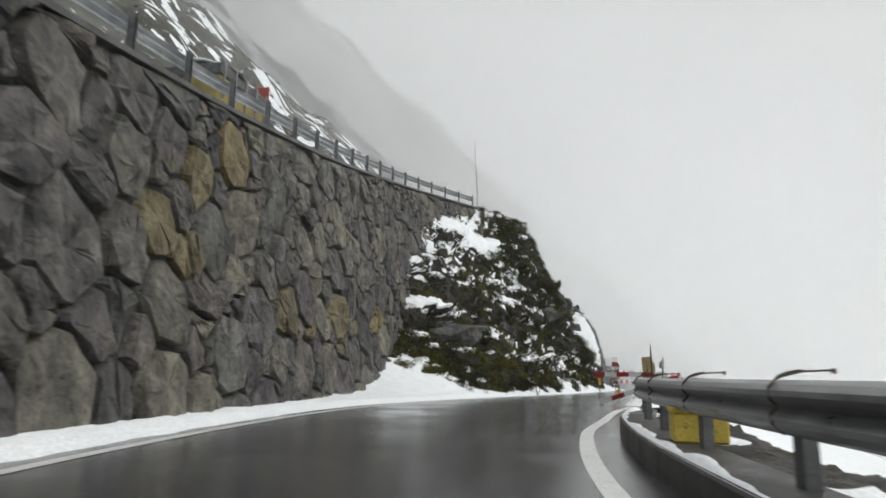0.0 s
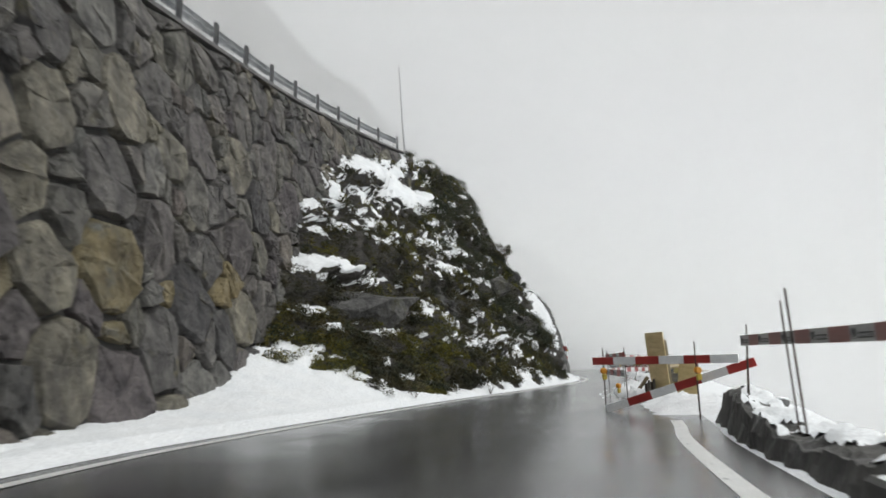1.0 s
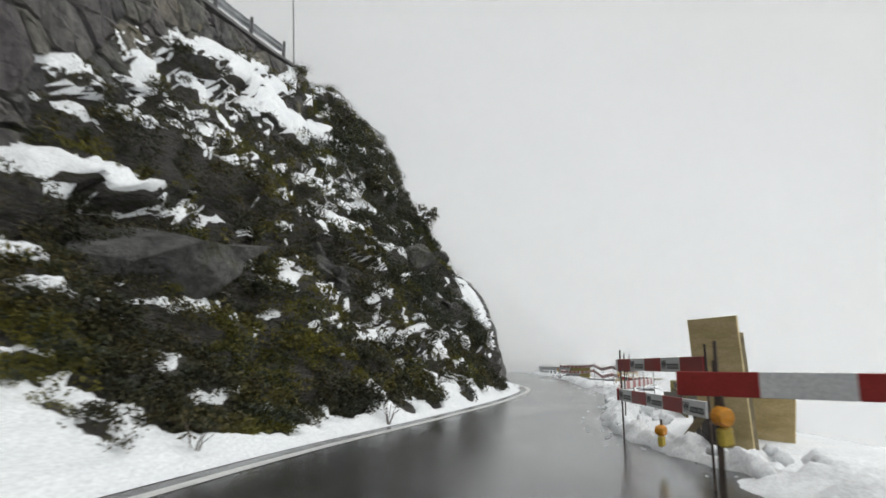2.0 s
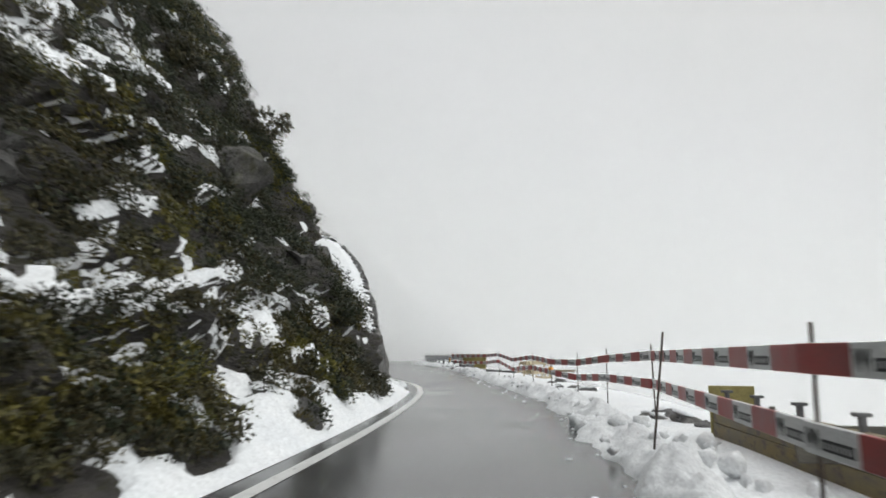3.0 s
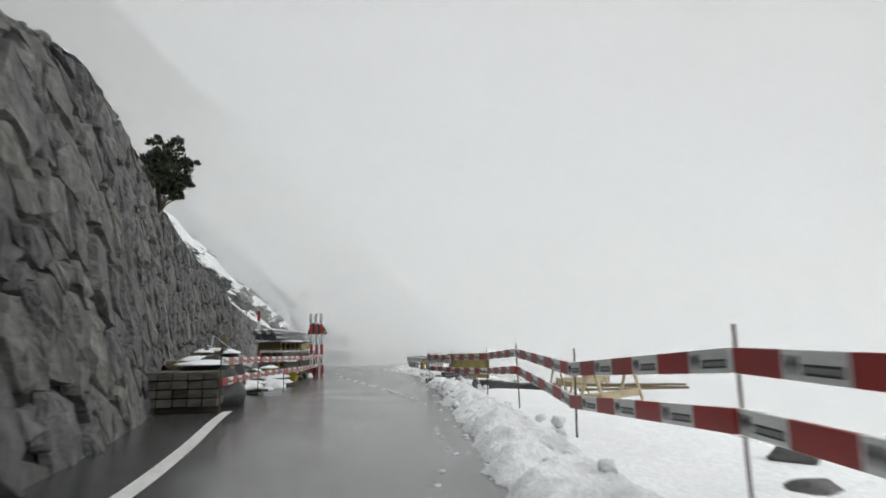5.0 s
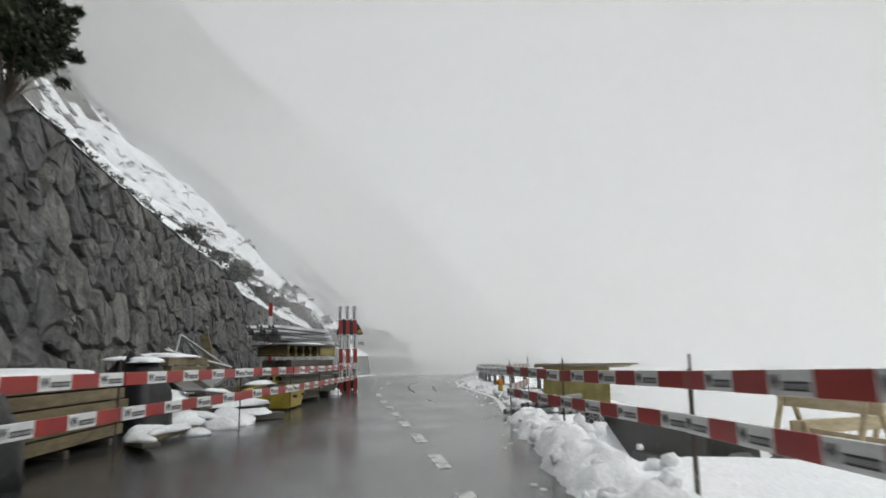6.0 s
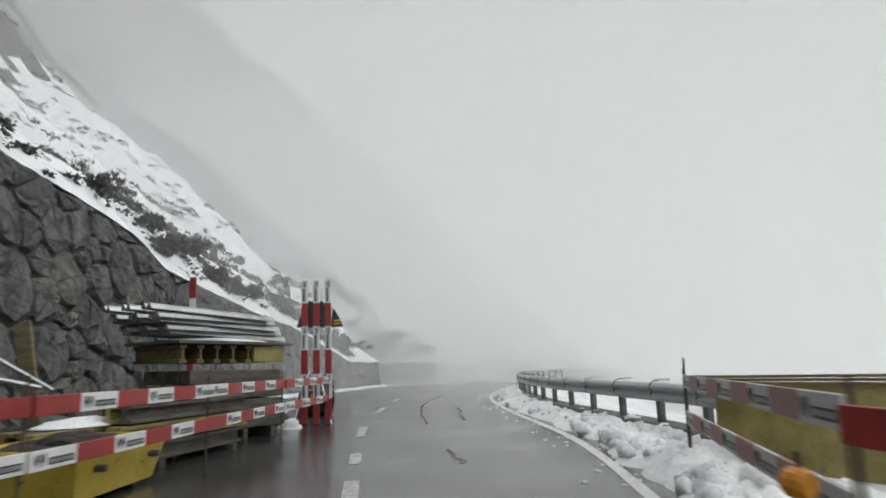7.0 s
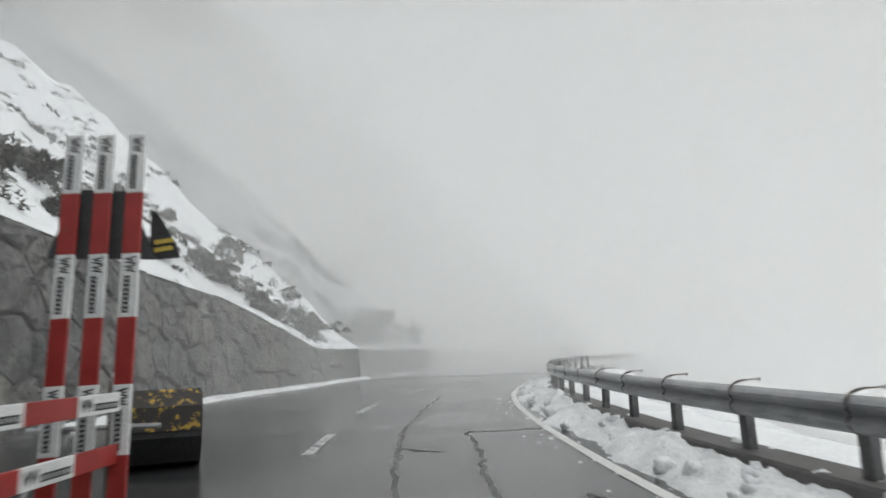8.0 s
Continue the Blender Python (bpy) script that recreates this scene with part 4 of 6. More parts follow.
# three boards stood on end as a marker tower
for k in range(3):
    barrier_board((19.17 + 0.27 * k + 0.1, 78.15 - 0.05 * k, 0.02), (19.12 + 0.27 * k + 0.1, 78.45 - 0.05 * k, 3.32), 1, True, "striped barrier board stood upright against a frame", True, "upright boards")
tower = thing("board_frame", pose(19.4, 78.6, 0), "steel frame with dark rubber sheet holding upright boards", "frame")
part("strut", Geo().tube((-0.45, -0.55, 0), (-0.1, 0.1, 1.2), 0.02, 6), M["galv"], tower)
part("strut", Geo().tube((0.4, -0.6, 0), (0.1, 0.1, 1.2), 0.02, 6), M["galv"], tower)
part("rail", Geo().tube((-0.5, -0.04, 0.75), (0.55, -0.12, 0.75), 0.025, 6), M["galv"], tower)
part("sheet", Geo().prism([(-0.42, 2.2), (0.46, 2.2), (0.40, 2.35), (0.18, 2.82), (-0.2, 2.82), (-0.38, 2.35)], 0.03, pose(0, -0.12, 0)), M["rubber"], tower, "dark rubber sheet")
part("folded_sign", Geo().prism([(0.40, 2.20), (0.66, 2.22), (0.62, 2.34), (0.46, 2.62), (0.40, 2.66)], 0.03, pose(0, -0.1, 0)), M["tarp"], tower, "black folded warning sign")
for k in range(2):
    part("warning_stripe", Geo().prism([(0.44, 2.26 + 0.07 * k), (0.60, 2.29 + 0.07 * k), (0.59, 2.33 + 0.07 * k), (0.44, 2.30 + 0.07 * k)], 0.012, pose(0, -0.125, 0)), M["yellow"], tower, "yellow stripe of a folded sign")
barrier_board((16.62, 79.2, 0.9), (16.57, 79.3, 3.5), -1, True, "single striped board leaning upright behind the timber", True, "upright boards")

# ---------------------------------------------------------------- storage bay: timber, steel and site gear against the wall
def snow_cap(parent, sx, sy, h, m, seed):
    part("snow_cap", Geo().blob((sx / 2, sy / 2, h), m, seed, 0.22, 3, True), M["snow"], parent, "snow lying on top", True)


def timber_stack(x, y, turn, size, layers, label, mat="timber", snow=True, seed=1, bearers=True):
    sx, sy, sz = size
    s = thing("timber_stack", pose(x, y, 0, 0, 0, turn), label, "timber stack")
    rng = random.Random(seed)
    if bearers:
        for k in (-0.36, 0.0, 0.36):
            part("bearer", Geo().box((sx, 0.12, 0.10), pose(0, sy * k, 0.05), 0.008), M["grey_timber"], s)
    lh = (sz - 0.12) / layers
    n = max(2, int(sx / 0.24))
    for i in range(layers):
        for j in range(n):
            w = sx / n
            part("plank", Geo().box((w * 0.94, sy * rng.uniform(0.94, 1.03), lh * 0.86), pose(-sx / 2 + (j + 0.5) * w, rng.uniform(-0.06, 0.06), 0.12 + (i + 0.5) * lh), 0.006), M[mat], s)
    if snow:
        snow_cap(s, sx * 1.1, sy * 1.02, 0.12, pose(0, 0, sz + 0.0), seed)
    return s


timber_stack(13.75, 62.9, -9, (1.25, 3.6, 1.0), 5, "stack of yellowish planks under snow beside the wall", seed=3)
timber_stack(13.5, 59.0, -8, (1.4, 3.2, 0.8), 4, "low stack of dark planks by the wall", "grey_timber", snow=False, seed=4)
timber_stack(14.2, 70.6, -12, (1.2, 2.6, 1.32), 6, "tall stack of pale boards capped with snow", seed=5)
for nm, x, y, r, seed in (("tarpaulin_bundle", 13.75, 68.2, (0.55, 0.6, 1.35), 11), ("tarpaulin_bundle", 13.75, 60.9, (0.8, 0.75, 1.0), 12), ("tarpaulin_bundle", 13.7, 59.4, (0.95, 1.2, 0.98), 13), ("tarpaulin_bundle", 14.55, 66.2, (0.5, 0.55, 1.3), 14)):
    t = thing(nm, pose(x, y, 0), "bundle wrapped in black tarpaulin with a snow cap", "tarpaulin", "tarpaulin bundles")
    part("cover", Geo().blob(r, Matrix(), seed, 0.25, 3, True), M["tarp"], t, smooth=True)
    snow_cap(t, r[0] * 1.3, r[1] * 1.3, 0.10, pose(0, 0, r[2] * 0.92), seed)
# low planks and offcuts half buried in snow in front of the stacks
rng = random.Random(8)
for k, (x, y, a, ln, z) in enumerate(((15.1, 63.4, 20, 1.5, 0.08), (15.3, 64.6, -15, 1.7, 0.1), (15.5, 66.8, 35, 1.6, 0.14), (15.9, 67.6, -5, 1.9, 0.1), (15.2, 67.9, 15, 1.8, 0.3), (14.8, 66.2, -30, 2.0, 0.42), (15.6, 68.6, -12, 2.2, 0.5))):
    p = thing("plank", pose(x, y, z, 4 * (k % 3 - 1), 0, a), "snow-covered loose plank lying before the stacks", "plank", "loose planks")
    part("board", Geo().box((0.22, ln, 0.07), Matrix(), 0.008), M["timber"] if k % 2 else M["grey_timber"], p)
    snow_cap(p, 0.34, ln * 0.8, 0.09, pose(0, 0, 0.035), 20 + k)
for k, (x, y, sx, sy, h) in enumerate(((15.2, 66.9, 1.3, 1.5, 0.30), (15.9, 66.0, 0.7, 0.6, 0.2), (15.0, 64.9, 0.9, 0.7, 0.18), (14.6, 68.6, 1.4, 1.6, 0.55), (16.0, 66.9, 1.0, 1.3, 0.26), (15.5, 69.6, 0.9, 1.0, 0.4), (18.9, 77.4, 0.5, 0.5, 0.2), (11.85, 47.4, 0.5, 0.9, 0.22), (11.0, 45.9, 0.8, 0.7, 0.38), (10.45, 45.2, 0.9, 0.9, 0.42), (15.6, 65.0, 0.5, 0.35, 0.12))):
    solid("snow_heap", Geo().blob((sx / 2, sy / 2, h), pose(x, y, 0), 40 + k, 0.35, 3, True), M["snow"], "small heap of snow lying on the roadside", "snow", smooth=True, group="snow heaps")
heap = thing("plank_heap", pose(15.95, 67.55, 0, 0, 0, -42), "heap of brown planks under a thick slab of snow", "planks")
for k, (x, y, z, ln, a) in enumerate(((-0.45, -0.1, 0.09, 1.7, 8), (-0.12, 0.05, 0.10, 2.0, -3), (0.2, 0.0, 0.09, 1.8, 4), (0.48, 0.1, 0.08, 1.5, -9), (-0.25, 0.1, 0.25, 1.6, 5), (0.08, 0.0, 0.26, 1.7, -6))):
    part("plank", Geo().box((0.28, ln, 0.13), pose(x, y, z, 0, 0, a), 0.01), M["grey_timber"] if k % 2 else M["timber"], heap)
for k, (x, y, sx, sy, z) in enumerate(((-0.35, 0.2, 0.7, 1.2, 0.30), (0.12, 0.15, 0.75, 1.5, 0.31), (0.48, 0.1, 0.5, 1.0, 0.14), (-0.5, -0.55, 0.5, 0.6, 0.15))):
    part("snow_cap", Geo().blob((sx / 2, sy / 2, 0.13), pose(x, y, z), 240 + k, 0.3, 3, True), M["snow"], heap, "snow lying on top", True)
# grey slabs of sheet steel on the snow
for k, (x, y, z, a) in enumerate(((14.9, 69.2, 0.62, 20), (15.3, 70.4, 0.66, -8))):
    p = thing("steel_sheet", pose(x, y, z, 6, -4, a), "bent grey sheet-steel trough lying on the timber", "steel sheet", "steel sheets")
    part("sheet", Geo().sweep([(-0.3, 0.12), (-0.26, 0), (0.26, 0), (0.3, 0.1), (0.29, 0.11), (0.25, 0.012), (-0.25, 0.012), (-0.29, 0.13)], [(0, -0.9, 0), (0, 0.9, 0.05)], True), M["galv"], p)
# support for those sheets: a low stack
timber_stack(15.1, 69.8, -10, (1.1, 2.6, 0.6), 3, "low stack of grey offcuts under sheet steel", "grey_timber", snow=False, seed=6)


def skip(x, y, turn, size, label, mat="yellow"):
    """An open tub with sloped ends, rim, lifting lugs and rubble inside."""
    sx, sy, h = size
    s = thing("skip", pose(x, y, 0, 0, 0, turn), label, "skip")
    g = Geo()
    vs, t = [], 0.03
    for f, zz in ((0.84, 0.06), (1.0, h), (1.0 - t, h), (0.84 - t, 0.10)):
        vs += [(-sx / 2 * f, -sy / 2 * f, zz), (sx / 2 * f, -sy / 2 * f, zz), (sx / 2 * f, sy / 2 * f, zz), (-sx / 2 * f, sy / 2 * f, zz)]
    fs = [(3, 2, 1, 0)] + [(4 * r + i, 4 * r + (i + 1) % 4, 4 * r + 4 + (i + 1) % 4, 4 * r + 4 + i) for r in range(3) for i in range(4)] + [(12, 13, 14, 15)]
    part("tub", g.add(vs, fs), M[mat], s)
    for a, b in (((-1, -1), (1, -1)), ((1, -1), (1, 1)), ((1, 1), (-1, 1)), ((-1, 1), (-1, -1))):
        part("rim", Geo().tube((a[0] * sx / 2, a[1] * sy / 2, h), (b[0] * sx / 2, b[1] * sy / 2, h), 0.025, 6), M[mat], s)
    for k in (-1, 1):
        part("lug", Geo().tube((sx * 0.47, k * sy * 0.3, h * 0.65), (sx * 0.56, k * sy * 0.3, h * 0.65), 0.035, 8), M["post"], s)
    part("runner", Geo().box((sx * 0.7, 0.08, 0.07), pose(0, -sy * 0.3, 0.03)), M["post"], s)
    part("runner", Geo().box((sx * 0.7, 0.08, 0.07), pose(0, sy * 0.3, 0.03)), M["post"], s)
    part("rubble", Geo().blob((sx * 0.42, sy * 0.42, 0.18), pose(0, 0, h - 0.08), 31, 0.5, 3, True), M["soil"], s, "dark rubble")
    return s


skip(16.85, 70.7, -13, (1.15, 1.8, 0.52), "scuffed yellow steel tub filled with rubble")
skip(15.3, 73.4, -13, (1.0, 1.4, 0.42), "small yellow tub pushed under the timber", "dull_yellow")

# the big stack: dark timbers, yellow formwork beams, a snowy lid and steel rails on top
C = pose(17.5, 75.9, 0, 0, 0, -46) @ Matrix.Diagonal((0.82, 0.68, 1.1, 1))
stack = thing("formwork_stack", C, "stack of yellow formwork beams on dark timbers under a snowy board", "formwork stack")
for k in range(4):
    part("bearer", Geo().box((1.6, 0.16, 0.16), pose(-0.05, -1.45 + 0.95 * k, 0.08), 0.01), M["grey_timber"], stack)
for lv in range(4):
    for k in range(4):
        part("beam", Geo().box((0.32, 3.3 - 0.15 * lv + 0.1 * (k % 2), 0.22), pose(-0.66 + 0.41 * k, 0.05 * k, 0.29 + 0.245 * lv), 0.012), M["grey_timber"], stack)
H_BEAM = [(-0.1, 0), (0.1, 0), (0.1, 0.05), (0.03, 0.06), (0.03, 0.22), (0.1, 0.23), (0.1, 0.28), (-0.1, 0.28), (-0.1, 0.23), (-0.03, 0.22), (-0.03, 0.06), (-0.1, 0.05)]
# These beams get a darker colour in place of shade under the lid.
for k in range(6):
    part("beam", Geo().prism(H_BEAM, 1.7, pose(-0.05, -1.6 + 0.5 * k, 1.25, 0, 0, 90)), M["dark_form"], stack, "yellow formwork beam darkened for shade under the lid")
part("beam", Geo().box((0.12, 1.1, 0.26), pose(0.78, 1.1, 1.39), 0.01), M["dull_yellow"], stack, "yellow formwork beam")
part("lid", Geo().box((2.0, 3.7, 0.05), pose(-0.05, 0, 1.57), 0.006), M["grey_timber"], stack)
snow_cap(stack, 1.9, 3.3, 0.08, pose(0.0, 0.1, 1.595), 33)
rails = thing("steel_rails", C @ pose(-0.05, 0.0, 1.66), "bundle of galvanised guardrail beams stored on the stack", "steel rails")
for lv in range(5):
    for k in range(3):
        m = pose(-0.5 + 0.44 * k + 0.06 * lv, -0.18 * lv + 0.15 * k, 0.085 * lv + 0.02, 0.9 * (lv % 2) - 1.2, 0, 2.2 * (k - 1) + 2.5 * (lv % 2) - 1)
        g = Geo()
        g.sweep([(u * 1.1 + 0.17, -s) for s, u in W_BEAM], [(0, -2.1, 0), (0, 1.8, 0)], True)
        g.v = [tuple(m @ Vector(p)) for p in g.v]
        part("beam", g, M["galv"], rails)
# low stacks of thick yellow beams beside it, towards the road
for k, (x, y, a, n, ln) in enumerate(((17.35, 73.4, -24, 3, 2.9), (16.6, 72.6, -24, 3, 2.6))):
    s = thing("beam_stack", pose(x, y, 0, 0, 0, a), "low stack of wet yellow formwork beams", "formwork stack", "beam stacks")
    for lv in range(3 - k):
        for j in range(n):
            part("beam", Geo().prism([(p * 1.0, z * 0.8) for p, z in H_BEAM], ln + 0.15 * ((j + lv) % 2), pose(-0.26 + 0.26 * j, 0.1 * (lv - j), 0.10 + 0.25 * lv)), M["dull_yellow"] if (j + lv) % 2 else M["grey_timber"], s)
    part("bearer", Geo().box((0.9, 0.12, 0.10), pose(0, -0.9, 0.05), 0.006), M["grey_timber"], s)
    part("bearer", Geo().box((0.9, 0.12, 0.10), pose(0, 0.9, 0.05), 0.006), M["grey_timber"], s)
    snow_cap(s, 0.8, ln * 0.6, 0.09, pose(0, -0.3, 0.84 - 0.25 * k), 35 + k)
# steel A-frames and a leaning board by the wall
fr = thing("steel_trestle", pose(14.4, 73.1, 0, 0, 0, -20), "galvanised steel trestle leaning at the wall", "trestle")
for a, b in (((-0.2, -1.0, 0), (-0.3, 0.0, 2.0)), ((-0.3, 0.0, 2.0), (0.7, 1.2, 1.0)), ((-0.2, -1.0, 1.55), (1.0, 0.6, 1.05)), ((-0.35, -0.6, 1.6), (0.5, 0.3, 0.9)), ((0.5, 0.3, 0.9), (0.6, 1.4, 0)), ((0.0, 1.2, 1.1), (-0.3, 0.0, 2.0))):
    part("bar", Geo().tube(a, b, 0.035, 8), M["galv"], fr)
pl = thing("leaning_board", pose(15.15, 74.5, 0, -10, -19, -15), "old brown board leaning on the stone wall", "board")
part("board", Geo().box((0.28, 0.07, 2.25), pose(0, 0, 1.12), 0.01), M["timber"], pl)
# excavator bucket by the last rod
bk = thing("excavator_bucket", pose(19.5, 81.1, 0, 0, 0, 190) @ Matrix.Diagonal((0.85, 1, 1.15, 1)), "worn excavator bucket with faded yellow top", "bucket")
prof = [(0.5, 0.0), (0.15, -0.0), (-0.25, 0.08), (-0.45, 0.35), (-0.42, 0.65), (-0.25, 0.8), (-0.22, 0.76), (-0.37, 0.63), (-0.40, 0.37), (-0.22, 0.13), (0.15, 0.05), (0.5, 0.04)]
part("shell", Geo().prism(prof, 0.95, pose(0, 0, 0, 0, 0, -90)), M["tarp"], bk)
for s in (-1, 1):
    part("side_plate", Geo().prism([(0.5, 0.0), (0.15, 0.0), (-0.25, 0.08), (-0.45, 0.35), (-0.42, 0.65), (-0.25, 0.8), (0.35, 0.45)], 0.03, pose(s * 0.47, 0, 0, 0, 0, -90)), M["tarp"], bk)
part("paint_band", Geo().prism([(-0.475, 0.42), (-0.445, 0.66), (-0.27, 0.83), (-0.24, 0.81), (-0.40, 0.64), (-0.43, 0.42)], 0.93, pose(0, 0, 0, 0, 0, -90)), M["scuffed"], bk, "scuffed yellow paint on the back")
for k in range(4):
    part("tooth", Geo().box((0.07, 0.16, 0.05), pose(-0.36 + 0.24 * k, -0.55, 0.03), 0.01), M["post"], bk)
bag = thing("sand_bag", pose(18.55, 78.2, 0), "dark sack weighted at the board tower with snow", "sack")
part("sack", Geo().blob((0.4, 0.35, 0.33), Matrix(), 51, 0.25, 3, True), M["tarp"], bag, smooth=True)
snow_cap(bag, 0.6, 0.5, 0.10, pose(0, 0, 0.29), 52)

# ---------------------------------------------------------------- road works on the valley side
fw = thing("plywood_sheet", pose(8.45, 27.05, 0, 0, -4, 6), "tall weathered plywood formwork panel standing in snow", "plywood", "plywood sheets")
part("panel", Geo().box((0.03, 0.95, 1.72), pose(0, 0, 0.88), 0.003), M["ply"], fw)
for k in (-0.4, 0.4):
    part("batten", Geo().box((0.09, 0.09, 1.5), pose(0.06, k, 0.77), 0.006), M["timber"], fw)
part("post", Geo().box((0.16, 0.16, 1.5), pose(0.2, -0.05, 0.75), 0.01), M["timber"], fw)
fw = thing("plywood_sheet", pose(9.2, 27.2, 0, 0, 10, 20), "shorter plywood formwork panel leaning behind the taller one", "plywood", "plywood sheets")
part("panel", Geo().box((0.03, 0.7, 1.0), pose(0, 0, 0.5), 0.003), M["ply"], fw)
part("batten", Geo().box((0.08, 0.08, 1.0), pose(0.06, 0.2, 0.5), 0.006), M["timber"], fw)
for k, (x, y, a, ln, h, mt) in enumerate(((9.3, 28.9, -34, 1.7, 0.34, "grey_timber"), (11.05, 32.45, -27, 3.7, 0.46, "dark_form"))):
    f = thing("concrete_form", pose(x, y, 0, 0, 0, a), "low wet formwork side of olive-brown boards behind the barrier", "formwork", "formwork sides")
    for j in range(2):
        part("board", Geo().box((0.05, ln, h / 2 - 0.006), pose(0.004 * j, 0, h * (0.25 + 0.5 * j) + 0.02), 0.006), M[mt], f)
    part("top_rail", Geo().box((0.10, ln * 0.96, 0.05), pose(0.05, 0, h + 0.045), 0.008), M["timber"], f)
    for q in (-0.4, -0.12, 0.15, 0.4):
        part("clamp", Geo().box((0.05, 0.05, 0.13), pose(0.05, ln * q, h + 0.13), 0.006).box((0.12, 0.09, 0.03), pose(0.05, ln * q, h + 0.2), 0.004), M["post"], f)
    part("stake", Geo().box((0.05, 0.05, h + 0.15), pose(0.06, 0.2, h / 2 + 0.05), 0.005), M["grey_timber"], f)
f = thing("concrete_form", pose(8.45, 27.6, 0, 0, 0, -29), "long dark wet formwork side standing in snow", "formwork", "formwork sides")
for j in range(2):
    part("board", Geo().box((0.05, 3.3, 0.20), pose(0.004 * j, 0, 0.11 + 0.206 * j), 0.006), M["wet_board"], f)
for q in (-0.42, -0.1, 0.25):
    part("stake", Geo().box((0.06, 0.06, 0.5), pose(0.06, 3.3 * q, 0.24), 0.005), M["grey_timber"], f)
part("brace", Geo().box((0.09, 0.05, 0.75), pose(-0.22, -1.15, 0.27, 0, 38, 0), 0.006), M["timber"], f, "pale propping lath")
fw = thing("plywood_sheet", pose(12.1, 34.0, 0, 0, 0, -35), "yellow plywood offcut standing at the end of the formwork", "plywood", "plywood sheets")
part("panel", Geo().box((0.55, 0.03, 0.70), pose(0, 0, 0.36), 0.003), M["dull_yellow"], fw)
fw = thing("plywood_sheet", pose(10.6, 31.0, 0, -25, 0, -30), "grey plank leaning on the formwork", "plywood", "plywood sheets")
part("panel", Geo().box((1.3, 0.04, 0.3), pose(0, 0, 0.45), 0.003), M["grey_timber"], fw)
# broken slabs in the snow
for k, (x, y, sx, sy, h) in enumerate(((13.65, 37.2, 0.55, 0.4, 0.10), (13.25, 36.35, 0.75, 0.45, 0.16), (12.8, 35.6, 0.8, 0.5, 0.22), (12.75, 36.15, 0.45, 0.35, 0.10), (12.65, 35.05, 0.6, 0.4, 0.16), (13.0, 36.8, 0.35, 0.3, 0.08),
                                     (16.25, 44.85, 0.5, 0.4, 0.14), (16.55, 44.45, 0.6, 0.4, 0.12), (16.05, 43.3, 0.6, 0.4, 0.14), (16.25, 43.0, 0.8, 0.5, 0.2), (17.6, 47.4, 0.5, 0.4, 0.12), (18.6, 48.4, 0.6, 0.6, 0.2),
                                     (8.3, 23.6, 0.5, 0.4, 0.18), (8.9, 24.2, 0.5, 0.35, 0.14), (9.4, 23.2, 0.5, 0.4, 0.12))):
    slab = thing("stone_slab", pose(x, y, 0.05, 6, -8, 40 * k), "broken grey stone slab lying half under snow", "stone", "broken slabs")
    part("stone", Geo().crag((0.55 * sx, 0.55 * sy, 0.8 * h), Matrix(), 60 + k, 16), M["slab"], slab)
    if k % 3 != 1:
        part("snow_cap", Geo().blob((0.30 * sx, 0.26 * sy, 0.05), pose(0.08 * sx, 0.05 * sy, 0.62 * h), 260 + k, 0.35, 2, True), M["snow"], slab, "snow lying on top", True)
# concrete block, pipes and formwork near the far end
cb = thing("concrete_block", pose(23.75, 64.2, -0.95, 0, 0, -3), "dark wet concrete foundation with snow on its top", "concrete block")
part("block", Geo().box((0.9, 4.0, 1.0), pose(0, 0, 0.5), 0.04), M["parapet"], cb)
part("ledge", Geo().box((0.35, 1.6, 0.5), pose(-0.55, -0.9, 0.25), 0.04), M["parapet"], cb)
for k, (x, y, w, ln) in enumerate(((-0.2, -0.5, 0.35, 0.4), (0.0, -1.4, 0.6, 0.5), (0.1, 0.9, 0.5, 1.2))):
    snow_cap(cb, w, ln, 0.06, pose(x, y, 0.99), 71 + k)
for k, (x, y, z, r) in enumerate(((22.7, 61.9, -0.65, 0.42), (23.3, 61.6, -0.45, 0.40), (22.3, 62.4, -0.75, 0.34), (23.9, 61.5, -0.4, 0.36), (23.1, 61.2, -0.55, 0.30))):
    solid("rubble_stone", Geo().crag((r, r * 0.85, r * 0.8), pose(x, y, z, 10, 15, 50 * k), 160 + k, 18), M["concrete"], "broken grey concrete lump at the foundation's end", "stone", group="foundation rubble")
tiles = thing("drain_tile_stack", pose(22.85, 65.75, -0.30, 0, 0, -32), "stack of hollow grey drain tiles seen end-on", "drain tiles")
for row in range(3):
    for k in range(5):
        r = 0.075
        ring = Geo()
        x, z = -0.32 + 0.16 * k + 0.08 * (row % 2), 0.08 + 0.14 * row
        n = 10
        pts = [(math.cos(2 * math.pi * q / n), math.sin(2 * math.pi * q / n)) for q in range(n)]
        for yy, rr in ((0.2, r), (-0.2, r), (-0.2, r * 0.62), (0.2, r * 0.62)):
            ring.v += [(x + rr * c, yy, z + rr * d) for c, d in pts]
        ring.f = [(m * n + q, m * n + (q + 1) % n, ((m + 1) % 4) * n + (q + 1) % n, ((m + 1) % 4) * n + q) for m in range(4) for q in range(n)]
        part("drain_tile", ring, M["light_concrete"], tiles)
# An added black box paints the shade inside the tile holes.
part("liner", Geo().box((0.78, 0.3, 0.36), pose(0, 0.04, 0.19), 0.02), M["tarp"], tiles, "black core standing in for shade inside the tile holes")
pp = thing("pipe_stack", pose(22.3, 66.2, 0.02, 0, 0, -66), "heap of dark drain pipes lying behind the barrier", "pipes")
